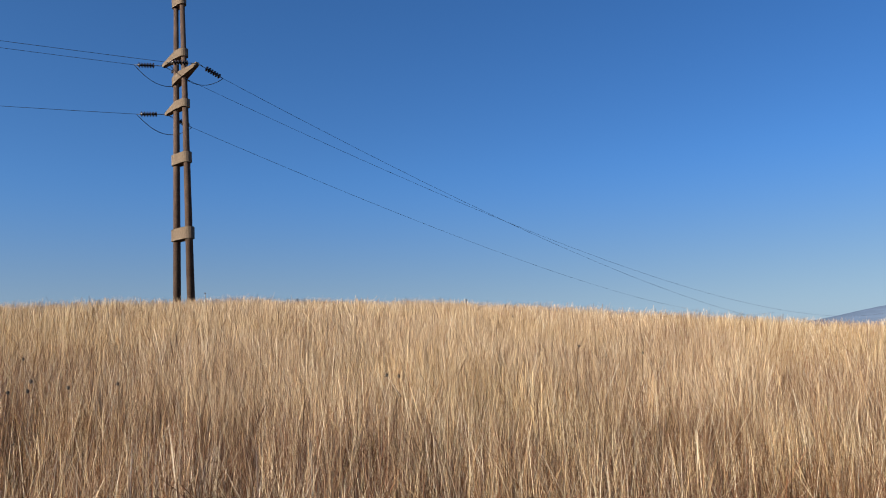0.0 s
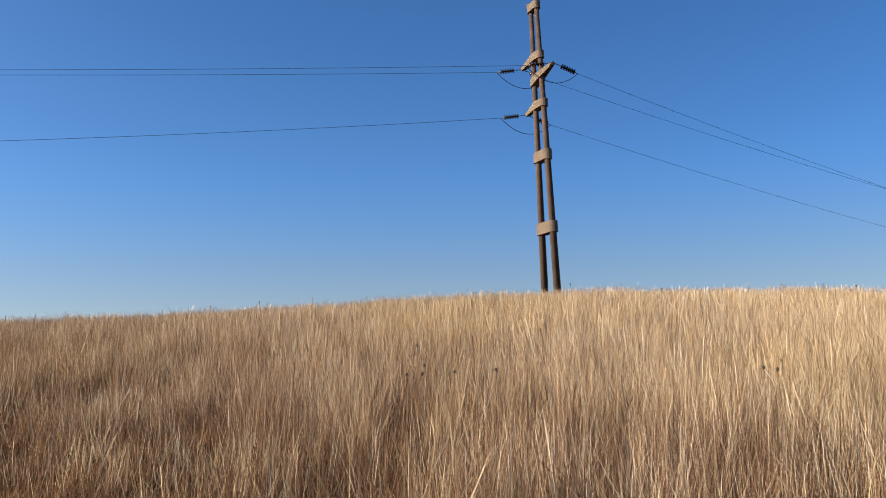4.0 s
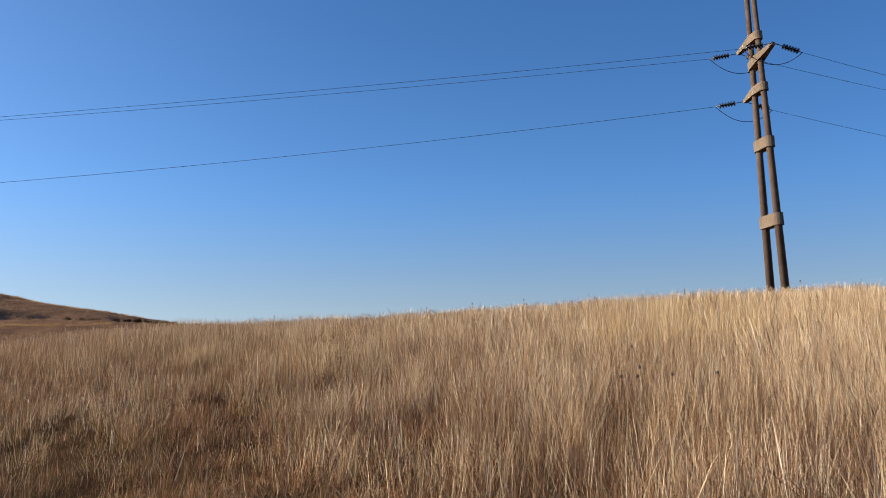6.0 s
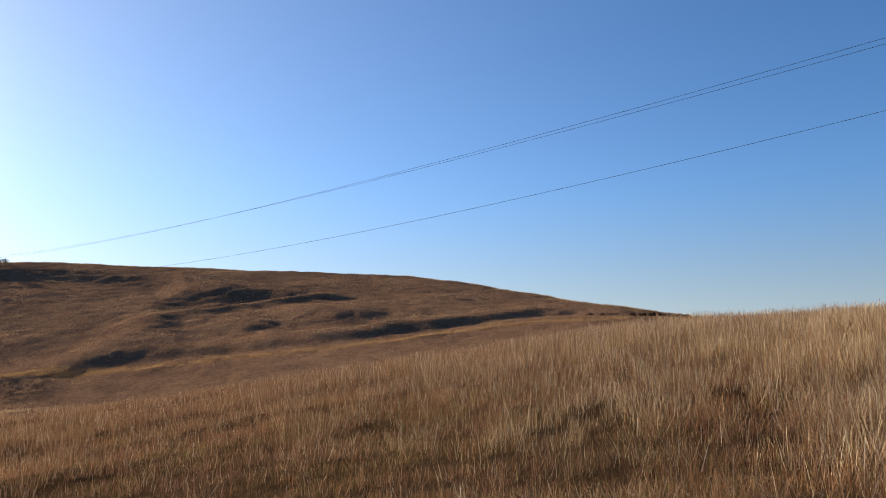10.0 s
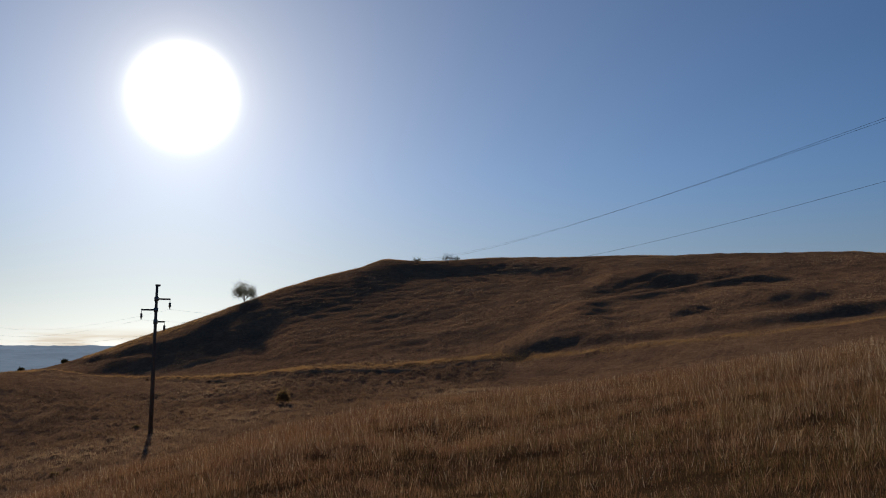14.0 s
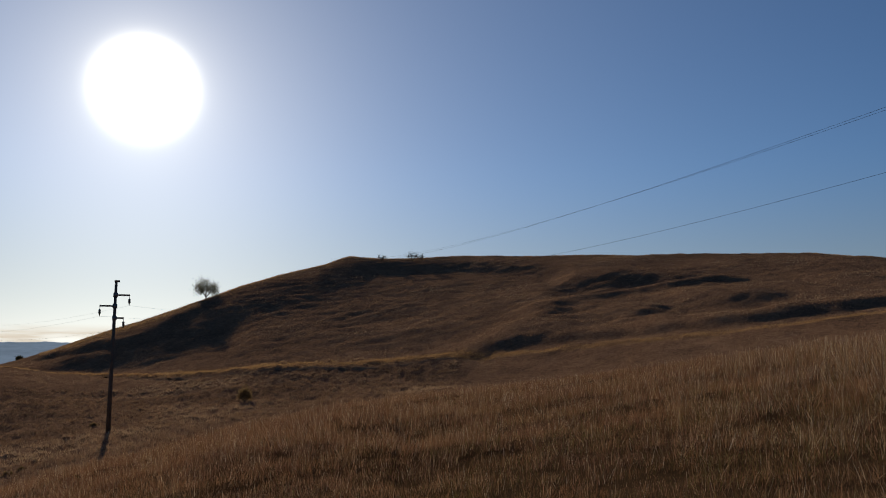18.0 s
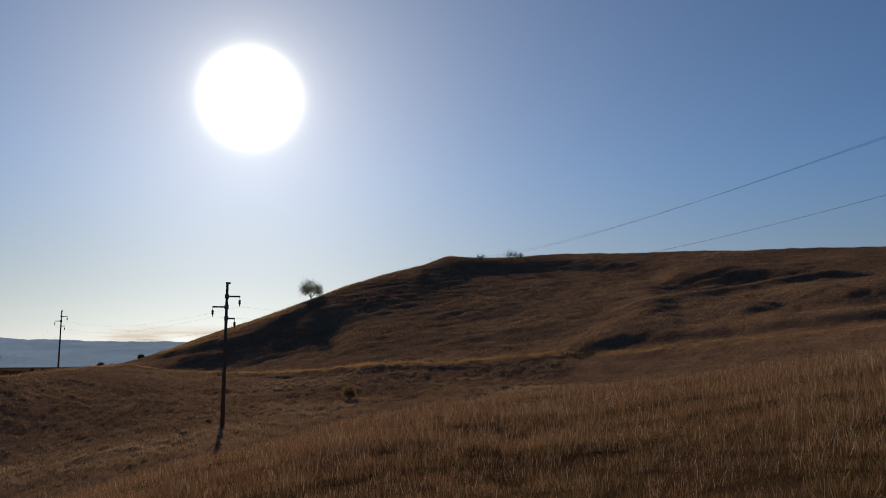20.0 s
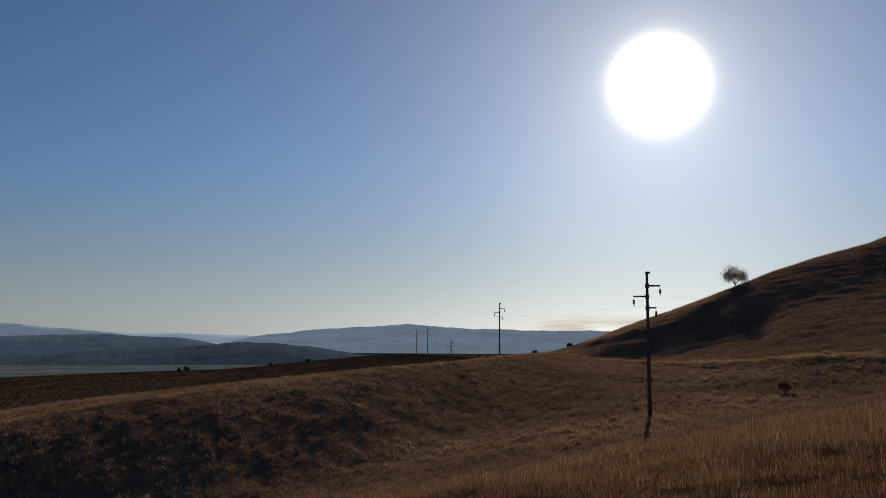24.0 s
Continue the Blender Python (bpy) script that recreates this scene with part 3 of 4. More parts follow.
TOP = 16.5 - tz


def leg_x(z):
    return 0.50 + (0.22 - 0.50) * z / TOP


def leg_rad(z):
    return 0.155 + (0.095 - 0.155) * z / TOP


for side in (-1, 1):
    part("pole", rod(bmesh.new(), (side * leg_x(-0.6), 0, -0.6), (side * leg_x(TOP - 0.1), 0, TOP - 0.1), leg_rad(-0.6), leg_rad(TOP), 20), LEG_CONCRETE, tower)


def yoke(z, high):
    return part("yoke", slab(bmesh.new(), oval(leg_x(z), leg_rad(z) + 0.07), z - high / 2, z + high / 2), CONCRETE, tower, "pale concrete yoke clasping both poles")


def bracket(z, side, reach, tilt=0.0):
    """A concrete bracket: a yoke drawn out to a sloping beak on one side."""
    half, rad = leg_x(z), leg_rad(z) + 0.07
    beak = [(half + reach, -0.07), (half + reach, 0.07)]
    outline = beak + [(half * 0.5, rad)] + [(-half - rad * math.sin(math.pi * i / 7), rad * math.cos(math.pi * i / 7)) for i in range(8)] + [(half * 0.5, -rad)]
    outline = [(x * side, y * side) for x, y in outline]
    rise = lambda x: tilt * ((x * side + half) / (2 * half + reach) - 1)
    bm = slab(bmesh.new(), outline, lambda x: z - 0.15 + rise(x) - 0.02 * max(0, (x * side - half) / reach), lambda x: z + 0.17 + rise(x) - 0.22 * max(0, (x * side - half) / reach))
    return part("bracket", bm, CONCRETE, tower, "pale concrete beaked bracket")


for z, high in ((16.33, 0.34), (9.80, 0.42), (6.78, 0.46)):
    yoke(z - tz, high)
ARMS = [(14.1 - tz, 1, 0.95), (13.5 - tz, -1, 0.95), (12.0 - tz, 1, 0.75)]
for z, side, reach in ARMS:
    bracket(z, side, reach, 0.45 if side < 0 else 0.0)
part("cap_spike", rod(bmesh.new(), (0.05, 0, TOP + 0.0), (0.45, 0.1, TOP + 0.12), 0.03, 0.02, 8), STEEL, tower, "short rusty steel spike")


def string(parent, p0, p1, discs, rad=0.11):
    """A strain insulator string from p0 to p1."""
    p0, p1 = Vector(p0), Vector(p1)
    ax = (p1 - p0).normalized()
    ln = (p1 - p0).length
    rail = part("insulator_string", rod(bmesh.new(), p0, p1, 0.014, sides=6), STEEL, parent, "dark porcelain strain insulator string")
    step = ln * 0.74 / discs
    for i in range(discs):
        c = p0 + ax * (ln * 0.13 + step * i)
        part("insulator_disc", lathe(bmesh.new(), c, ax, [(0, 0.03), (step * 0.25, rad * 0.95), (step * 0.45, rad), (step * 0.6, rad * 0.5), (step * 0.98, 0.03)], 12), PORCELAIN, rail)


WIRE_ENDS = []
inv = tower.matrix_world.inverted()
HILL_TOWER, LOW_TOWER = Vector((*spot(115, 240), 32)), Vector((*spot(-31, 150), 4))
for k, (z, side, reach) in enumerate(ARMS):
    tip = Vector((side * (leg_x(z) + reach), 0, z - 0.10))
    world_tip = tower.matrix_world @ tip
    for end, drop in ((HILL_TOWER, -0.12), (LOW_TOWER, -0.30)):
        d = end - world_tip
        d.z = 0
        d.normalize()
        a = world_tip + Vector((d.x, d.y, drop)) * 0.25
        b = world_tip + Vector((d.x, d.y, drop)) * 1.15
        part("shackle", rod(bmesh.new(), tip, inv @ a, 0.018, sides=6), STEEL, tower)
        string(tower, inv @ a, inv @ b, 6)
        WIRE_ENDS.append((k, end, b))
    # the jumper that loops under the bracket from one string to the other
    a, b = WIRE_ENDS[-2][2], WIRE_ENDS[-1][2]
    mid = (a + b) / 2 + Vector((0, 0, -1.1))
    pts = [inv @ (a * (1 - t) ** 2 + mid * 2 * t * (1 - t) + b * t * t) for t in np.linspace(0, 1, 17)]
    part("jumper", tube(bmesh.new(), pts, 0.014), WIRE, tower, "slack jumper wire looping under the bracket")


def wire(p, q, bow, name="power_line_wire", r=0.011, n=48, upto=1.0, label="thin aluminium power line wire against the sky"):
    """A hanging wire from p towards q whose middle sags by bow; upto: the share of the span that is strung."""
    p, q = Vector(p), Vector(q)
    pts = [p.lerp(q, t) - Vector((0, 0, 4 * bow * t * (1 - t))) for t in upto * np.linspace(0, 1, n) ** 1.5]
    ob = part(name, tube(bmesh.new(), pts, r), WIRE)
    return tagged(ob, label, "wire", "line wires")


for k, end, b in WIRE_ENDS:
    if end is HILL_TOWER:
        if k < 2:
            wire(b, end + Vector((0, 0.9 * k, -0.4 * k)), 6.0, r=0.0085, upto=0.82)
        else:
            wire(b, (*spot(118, 240), 39), 11.75, r=0.009, upto=0.5)
    else:
        wire(b, ((*spot(-31, 150), 5.6 - 1.4 * k) if k < 2 else (*spot(-23, 150), 6)), (5.0, 5.7, 3.0)[k], r=0.0075)

# ---------------------------------------------------------------- the line of single poles down the valley
def line_pole(x, y, tall, turn, base=None):
    z = (height(x, y) if base is None else base) - 0.3
    p = tagged(new("utility_pole"), "slim grey concrete utility pole with three crossarms in brown pasture", "utility pole", "valley line poles")
    p.matrix_world = pose(x, y, z, 0, 0, turn)
    part("pole", rod(bmesh.new(), (0, 0, 0), (0, 0, tall + 0.3), 0.16, 0.09, 14), POLE_CONCRETE, p)
    part("cap", slab(bmesh.new(), oval(0.09, 0.09, x0=0.06), tall + 0.22, tall + 0.36, 0.012), POLE_CONCRETE, p)
    tips = []
    for dz, side, reach in ((1.0, 1, 0.95), (1.78, -1, 1.0), (2.62, 1, 0.62)):
        h = tall - dz + 0.3
        s = side
        bm = bmesh.new()
        slab(bm, [(0, -0.05), (s * reach, -0.035), (s * reach, 0.035), (0, 0.05)][::s], h - 0.05, h + 0.07, 0.008)
        arm = part("crossarm", bm, POLE_CONCRETE, p)
        part("collar", rod(bmesh.new(), (0, 0, h - 0.14), (0, 0, h + 0.16), 0.155, 0.15, 14), STEEL, p)
        part("insulator", lathe(bmesh.new(), (s * reach * 0.97, 0, h - 0.05), (0, 0, -1), [(0, 0.015), (0.18, 0.02), (0.22, 0.085), (0.3, 0.09), (0.33, 0.05), (0.38, 0.09), (0.46, 0.09), (0.5, 0.05), (0.62, 0.03), (0.66, 0.02)], 10), PORCELAIN, arm, "hanging dark porcelain insulator")
        tips.append(Vector((s * reach * 0.97, 0, h - 0.72)))
    return p, [p.matrix_world @ t for t in tips]


POLES = [(127.65, 60.0, 10.4), (138.1, 150.0, 11.3), (141.6, 230.0, 6.0), (143.3, 292.0, 10.8), (144.1, 330.0, 10.8)]
rows = []
for az, r, tall in POLES:
    x, y = spot(az, r)
    rows.append(line_pole(x, y, tall, 128)[1])
for p, el in zip(rows[0][:2], (3.5, 3.1)):
    wire(p, Vector((*spot(117.5, 260), EYE + 260 * math.tan(radians(el)))), 1.5, r=0.005, n=24, label="thin slack utility wire passing behind the hill")
for a, b in zip(rows, rows[1:]):
    for p, q in zip(a, b):
        wire(p, q, 1.2, r=0.004, n=20, label="thin slack utility wire above the valley")

# ---------------------------------------------------------------- grass
def blades(rng, x, y, tall, width, lean, bend, heads=0.0, flow=None):
    """Bent blades standing at x, y, three triangles each; heads: the share whose top is a thicker seed head;
    flow: a lean in common for the blades of a tussock."""
    n = len(x)
    z = ground(x, y) - 0.03
    face = rng.uniform(0, np.pi, n)
    side = np.stack([np.cos(face), np.sin(face), np.zeros(n)], 1)
    a = rng.uniform(0, 2 * np.pi, n)
    tip = np.stack([np.cos(a), np.sin(a)], 1) * np.abs(rng.normal(0, lean, n))[:, None] + np.array([[0.04, 0.02]])
    if flow is not None:
        tip = tip + flow
    ear = rng.uniform(0, 1, n) < heads
    base = np.stack([x, y, z], 1)
    v = np.empty((n, 5, 3))
    for i, (f, w) in enumerate(((np.zeros(n), np.where(ear, 0.6, 1.0)), (np.where(ear, 0.84, 0.55), np.where(ear, 1.25, 0.8)))):
        c = base + np.stack([tip[:, 0] * tall * f ** bend, tip[:, 1] * tall * f ** bend, tall * f], 1)
        v[:, 2 * i] = c - side * (width * w / 2)[:, None]
        v[:, 2 * i + 1] = c + side * (width * w / 2)[:, None]
    v[:, 4] = base + np.stack([tip[:, 0] * tall, tip[:, 1] * tall, tall * np.sqrt(np.maximum(0.3, 1 - 0.4 * (tip ** 2).sum(1)))], 1)
    k = np.arange(n)[:, None] * 5
    f = np.concatenate([k + [[0, 1, 3]], k + [[0, 3, 2]], k + [[2, 3, 4]]], 1).reshape(-1, 3)
    return v.reshape(-1, 3), f


def spears(rng, x, y, tall, width, lean, flow, heads):
    """Farther off, one slim triangle for each blade; heads: the share that is widest at the top."""
    n = len(x)
    z = ground(x, y) - 0.03
    face = rng.uniform(0, np.pi, n)
    side = np.stack([np.cos(face), np.sin(face), np.zeros(n)], 1) * (width / 2)[:, None]
    a = rng.uniform(0, 2 * np.pi, n)
    tip = np.stack([np.cos(a), np.sin(a)], 1) * np.abs(rng.normal(0, lean, n))[:, None] + np.array([[0.04, 0.02]]) + flow
    low = np.stack([x, y, z], 1)
    top = low + np.stack([tip[:, 0] * tall, tip[:, 1] * tall, tall], 1)
    ear = (rng.uniform(0, 1, n) < heads)[:, None]
    one, two = np.where(ear, low, top), np.where(ear, top, low)
    v = np.stack([two - side, two + side, one], 1).reshape(-1, 3)
    return v, np.arange(3 * n).reshape(-1, 3)


def scatter(rng, count, az0, az1, r0, r1):
    a = np.radians(rng.uniform(az0, az1, count))
    r = np.sqrt(rng.uniform(r0 * r0, r1 * r1, count))
    return -r * np.sin(a), r * np.cos(a), r, np.degrees(a)


def patchy(x, y, seed, size):
    return np.clip(0.5 + 0.32 * wave(x, y, seed, size), 0, 1)


def bareness(x, y, az, r):
    """Hollows between the tussocks where only low dark growth stands."""
    return np.clip((patchy(x, y, 33, 1.5) - 0.58) / 0.14, 0, 1) * np.interp(az, [8, 30], [0.3, 1]) * np.interp(r, [5, 12, 18], [1, 0.85, 0.15])


def tallness(x, y, az, r):
    """Tall straw towards the brow, lower mixed grass down the slope and round the standing place."""
    h = np.interp(az, [-40, 30, 50, 75, 95, 140, 180], [0.76, 0.76, 0.60, 0.44, 0.34, 0.32, 0.32])
    h = h * (1 - np.interp(az, [20, 45], [0, 0.25]) * np.interp(r, [6, 14], [1, 0]))
    h = h * (1 - np.interp(az, [42, 62], [0, 0.3]) * np.interp(r, [9, 18], [1, 0]))
    return h * (0.8 + 0.3 * patchy(x, y, 11, 2.6) + 0.15 * patchy(x, y, 34, 0.7)) * (1 - 0.6 * bareness(x, y, az, r))


def grass_object(name, pieces, material, label):
    verts, faces, at = [], [], 0
    for v, f in pieces:
        verts.append(v)
        faces.append(f + at)
        at += len(v)
    me = mesh_from(name, np.concatenate(verts), np.concatenate(faces), material, False)
    return tagged(new(name, me), label, "grass", kind="stuff")


def tussocks(rng, count, each, az0, az1, r0, r1, spread):
    """Blades gathered in tussocks that lean together and splay outwards."""
    n = count // each
    cx, cy, _, _ = scatter(rng, n, az0, az1, r0, r1)
    lean = rng.normal(0, 0.13, (n, 2))
    dx, dy = rng.normal(0, spread, (n, each)), rng.normal(0, spread, (n, each))
    x, y = (cx[:, None] + dx).ravel(), (cy[:, None] + dy).ravel()
    flow = np.repeat(lean, each, 0) + np.stack([dx.ravel(), dy.ravel()], 1) / spread * 0.12
    return x, y, np.hypot(x, y), np.degrees(np.arctan2(-x, y)), flow


def make_grass():
    rng = np.random.RandomState(7)
    straw, russet, olive = [], [], []
    bands = [(0.25, 1.7, 900, -36, 176, 0.45), (0.25, 12, 420, 176, 324, 0.6), (1.7, 3.4, 900, -36, 176, 0.55), (3.4, 6, 1500, -36, 176, 1), (6, 9, 1450, -36, 176, 1), (9, 14, 1300, -36, 176, 1), (14, 22, 1350, -36, 60, 1), (14, 22, 780, 60, 176, 1), (22, 26.5, 1500, -36, 60, 1),
             (22, 34, 320, 60, 176, 1), (34, 52, 40, 60, 150, 1)]
    for r0, r1, dens, az0, az1, grow in bands:
        n = int(dens * math.pi * (r1 * r1 - r0 * r0) * (az1 - az0) / 360)
        x, y, r, az = scatter(rng, n // 2, az0, az1, r0, r1)
        x2, y2, r2, az2, flow = tussocks(rng, n // 2, 24, az0, az1, r0, r1, 0.06)
        x, y, r, az = np.append(x, x2), np.append(y, y2), np.append(r, r2), np.append(az, az2)
        flow = np.concatenate([np.zeros((len(x) - len(x2), 2)), flow])
        n = len(x)
        tall = tallness(x, y, az, r) * grow
        share = (np.interp(az, [-40, -20, 0, 15, 35, 50, 70, 90, 110, 180], [0.45, 0.55, 0.86, 0.86, 0.62, 0.44, 0.28, 0.09, 0.06, 0.06]) * (1 - np.interp(az, [5, 40], [0, 0.4]) * np.interp(r, [6, 15], [1, 0])) * np.interp(r, [4.5, 8.5], [0.45, 1]))
        share = share + 0.04 * np.interp(az, [92, 108], [0, 1]) * np.interp(r, [8, 13], [0, 1])
        pick = rng.uniform(0, 1, n) < np.clip(share + 0.5 * (patchy(x, y, 12, 4.0) - 0.5) * np.interp(az, [60, 90], [1, 0.12]), 0.02, 0.95) * (1 - 0.85 * bareness(x, y, az, r))
        w = np.interp(r, [4, 6, 9, 14, 24], [0.0022, 0.0028, 0.0036, 0.0046, 0.0056]) * np.exp(rng.normal(-0.06, 0.34, n)) * np.interp(az, [50, 70, 95], [1, 0.78, 0.78])
        green = ~pick & (rng.uniform(0, 1, n) < np.interp(az, [25, 50, 72, 100, 118], [0.12, 0.25, 0.45, 0.45, 0.1]) * np.clip(patchy(x, y, 36, 3.2) * 1.5, 0, 1) * np.interp(r, [9, 20], [1, 0.35]))
        upright = np.where(rng.uniform(0, 1, n) < 0.5, rng.uniform(0.86, 1.0, n), rng.uniform(0.45, 0.86, n))
        for s, high, wide, lean, ears, store in ((pick, upright, 1.0, 0.30, 0.12, straw), (~pick & ~green, rng.uniform(0.22, 0.95, n), 1.0, 0.45, 0.12, russet), (green, rng.uniform(0.25, 0.8, n), 1.15, 0.40, 0.05, olive)):
            if 1 < r0 < 6:
                store.append(blades(rng, x[s], y[s], tall[s] * high[s], w[s] * wide, lean, 1.1, ears, flow[s]))
            else:
                store.append(spears(rng, x[s], y[s], tall[s] * high[s], w[s] * wide * 1.35, lean * 1.15, flow[s], ears * 0.35))
    # tangled litter and short growth between the stems round the standing place
    x, y, r, az = scatter(rng, 110000, 0, 360, 0.1, 6.5)
    n = len(x)
    low = rng.uniform(0, 1, n) < 0.3
    for s, store in ((low, straw), (~low, russet)):
        store.append(spears(rng, x[s], y[s], rng.uniform(0.06, 0.2, s.sum()), rng.uniform(0.003, 0.006, s.sum()), 1.1, np.zeros((s.sum(), 2)), 0.0))
    grass_object("straw_grass", straw, STRAW, "tall dry straw-coloured grass covering the slope")
    grass_object("russet_grass", russet, RUSSET, "lower reddish brown grass mixed into the straw")
    grass_object("olive_grass", olive, OLIVE, "short olive green and brown grass between the taller stems")
    hill = []
    for r0, r1, dens, az0, az1, h, w in ((48, 90, 14, 60, 178, 0.20, 0.035), (90, 140, 9, 60, 140, 0.22, 0.05), (140, 235, 6, 60, 136, 0.22, 0.07)):
        n = int(dens * math.pi * (r1 * r1 - r0 * r0) * (az1 - az0) / 360)
        x, y, r, az = scatter(rng, n, az0, az1, r0, r1)
        keep = rng.uniform(0, 1, n) < 0.25 + patchy(x, y, 14, 6.0)
        x, y = x[keep], y[keep]
        n = len(x)
        hill.append(spears(rng, x, y, h * rng.uniform(0.4, 1.3, n), w * rng.uniform(0.6, 1.6, n), 0.5, np.zeros((n, 2)), 0.0))
    # hummocky tussocks over the valley floor and the bank
    x, y, r, az, flow = tussocks(rng, 200000, 10, 104, 178, 38, 92, 0.11)
    keep = patchy(x, y, 37, 5.0) > 0.3
    x, y, flow = x[keep], y[keep], flow[keep]
    hill.append(spears(rng, x, y, rng.uniform(0.12, 0.32, len(x)), rng.uniform(0.03, 0.06, len(x)), 0.35, flow * 1.4, 0.0))
    grass_object("hill_grass", hill, SWARD_TUFT, "low brown tussock grass over the valley and the hill")
    # the pale verge of the track along the foot of the hill
    n = 150000
    # past the track it follows the bank's rim, pale for the lit edge
    az = rng.uniform(64, 172, n)
    foot = np.interp(az, GRID_AZ, KNOT_R[5])
    r = foot + rng.normal(0, 1.2, n) * np.interp(az, [98, 106, 136, 150], [0.7, 1, 1, 0.6]) - np.interp(az, [98, 106, 134, 140], [2.6, 1, 1, 0])
    x, y = -r * np.sin(np.radians(az)), r * np.cos(np.radians(az))
    keep = rng.uniform(0, 1, n) < (0.4 + 0.6 * patchy(x, y, 18, 9.0)) * np.interp(az, [98, 106, 130, 138], [0.3, 1, 1, 0.35])
    x, y = x[keep], y[keep]
    verge = spears(rng, x, y, rng.uniform(0.1, 0.28, len(x)), rng.uniform(0.012, 0.03, len(x)), 0.4, np.zeros((len(x), 2)), 0.0)
    # and a pale fringe added for the rim light on the hill's crest
    n = 60000
    az = rng.uniform(62, 132, n)
    r = np.interp(az, GRID_AZ, KNOT_R[7]) + rng.normal(0, 5, n)
    x, y = -r * np.sin(np.radians(az)), r * np.cos(np.radians(az))
    keep = rng.uniform(0, 1, n) < 0.25 + patchy(x, y, 19, 14.0)
    x, y = x[keep], y[keep]
    rim_fringe = spears(rng, x, y, rng.uniform(0.12, 0.34, len(x)), rng.uniform(0.03, 0.06, len(x)), 0.4, np.zeros((len(x), 2)), 0.0)
    grass_object("verge_and_rim_grass", [verge, rim_fringe], VERGE, "paler taller grass along the track and as a rim-light fringe on the hill's crest")
    # dark heath on the farther rise, where the pole line goes over
    n = 30000
    x, y, r, az = scatter(rng, n, 134, 156, 190, 300)
    keep = (rng.uniform(0, 1, n) < np.interp(az, [134, 139, 150, 156], [0.1, 1.0, 0.9, 0.2]) * (0.4 + patchy(x, y, 15, 30.0)))
    x, y = x[keep], y[keep]
    scrub = blades(rng, x, y, rng.uniform(0.10, 0.28, len(x)), rng.uniform(0.2, 0.45, len(x)), 0.6, 1.3)
    x, y, r, az = scatter(rng, 90000, 140, 178, 82, 300)
    keep = rng.uniform(0, 1, len(x)) < (0.15 + 0.85 * patchy(x, y, 16, 22.0)) * np.interp(r, [82, 98], [0.1, 1])
    x, y = x[keep], y[keep]
    low = blades(rng, x, y, rng.uniform(0.12, 0.3, len(x)), rng.uniform(0.25, 0.55, len(x)), 0.6, 1.3)
    grass_object("heath", [scrub, low], SCRUB, "dark low heath on the farther rise")



make_grass()


def make_track():
    """The trodden track along the foot of the hill, draped on the ground."""
    az = np.arange(104, 135, 0.25)
    foot = np.interp(az, GRID_AZ, KNOT_R[5]) - 4.2 + 0.6 * np.sin(az * 0.5)
    across = np.linspace(-0.55, 0.55, 7)
    a, r = np.radians(az)[:, None] + 0 * across, foot[:, None] + across
    x, y = -r * np.sin(a), r * np.cos(a)
    z = ground(x, y) + 0.06 - 0.08 * np.abs(across / 0.61) ** 4
    v = np.stack([x, y, z], -1).reshape(-1, 3)
    i, j = np.meshgrid(np.arange(len(az) - 1), np.arange(6), indexing="ij")
    f = np.stack([i * 7 + j, (i + 1) * 7 + j, (i + 1) * 7 + j + 1, i * 7 + j + 1], -1).reshape(-1, 4)[:, ::-1]
    return tagged(new("track", mesh_from("track", v, f, TRACK)), "dark trodden earth track along the foot of the hill", "track", kind="structure")


make_track()

# ---------------------------------------------------------------- tree, shrubs and weeds
def grow(rng, bm, tips, p, d, length, rad, level, spread=0.6, lift=0.15):
    """A limb that bends, tapers and forks; tips collects the ends of the twigs."""
    for k in range(2):
        q = p + d * length / 2
        rod(bm, p, q, rad * (1 - 0.2 * k), rad * (0.8 - 0.2 * k), max(4, 8 - level), False)
        p = q
        d = (d + Vector(rng.normal(0, 0.14, 3)) + Vector((0, 0, lift * 0.3))).normalized()
    if level >= 4:
        tips.append(p)
        return
    for i in range(3 if level < 2 else 2 + (rng.uniform() < 0.5)):
        e = (d + Vector(rng.normal(0, spread, 3)) + Vector((0, 0, lift))).normalized()
        grow(rng, bm, tips, p, e, length * rng.uniform(0.62, 0.85), rad * 0.6, level + 1, spread, lift)
        if level > 1:
            tips.append(p + e * length * 0.3)


def leaf_cloud(rng, tips, per, reach, size):
    """Small pointed leaves about the twig ends."""
    t = np.array([tuple(p) for p in tips])
    c = np.repeat(t, per, 0) + rng.normal(0, reach, (len(t) * per, 3))
    n = len(c)
    u = rng.normal(0, 1, (n, 3))
    u /= np.linalg.norm(u, axis=1, keepdims=True)
    w = np.cross(u, rng.normal(0, 1, (n, 3)))
    w /= np.linalg.norm(w, axis=1, keepdims=True)
    s = size * rng.uniform(0.6, 1.4, (n, 1))
    v = np.stack([c - u * s, c + w * s * 0.45, c + u * s, c - w * s * 0.45], 1).reshape(-1, 3)
    return v, np.arange(n * 4).reshape(-1, 4)


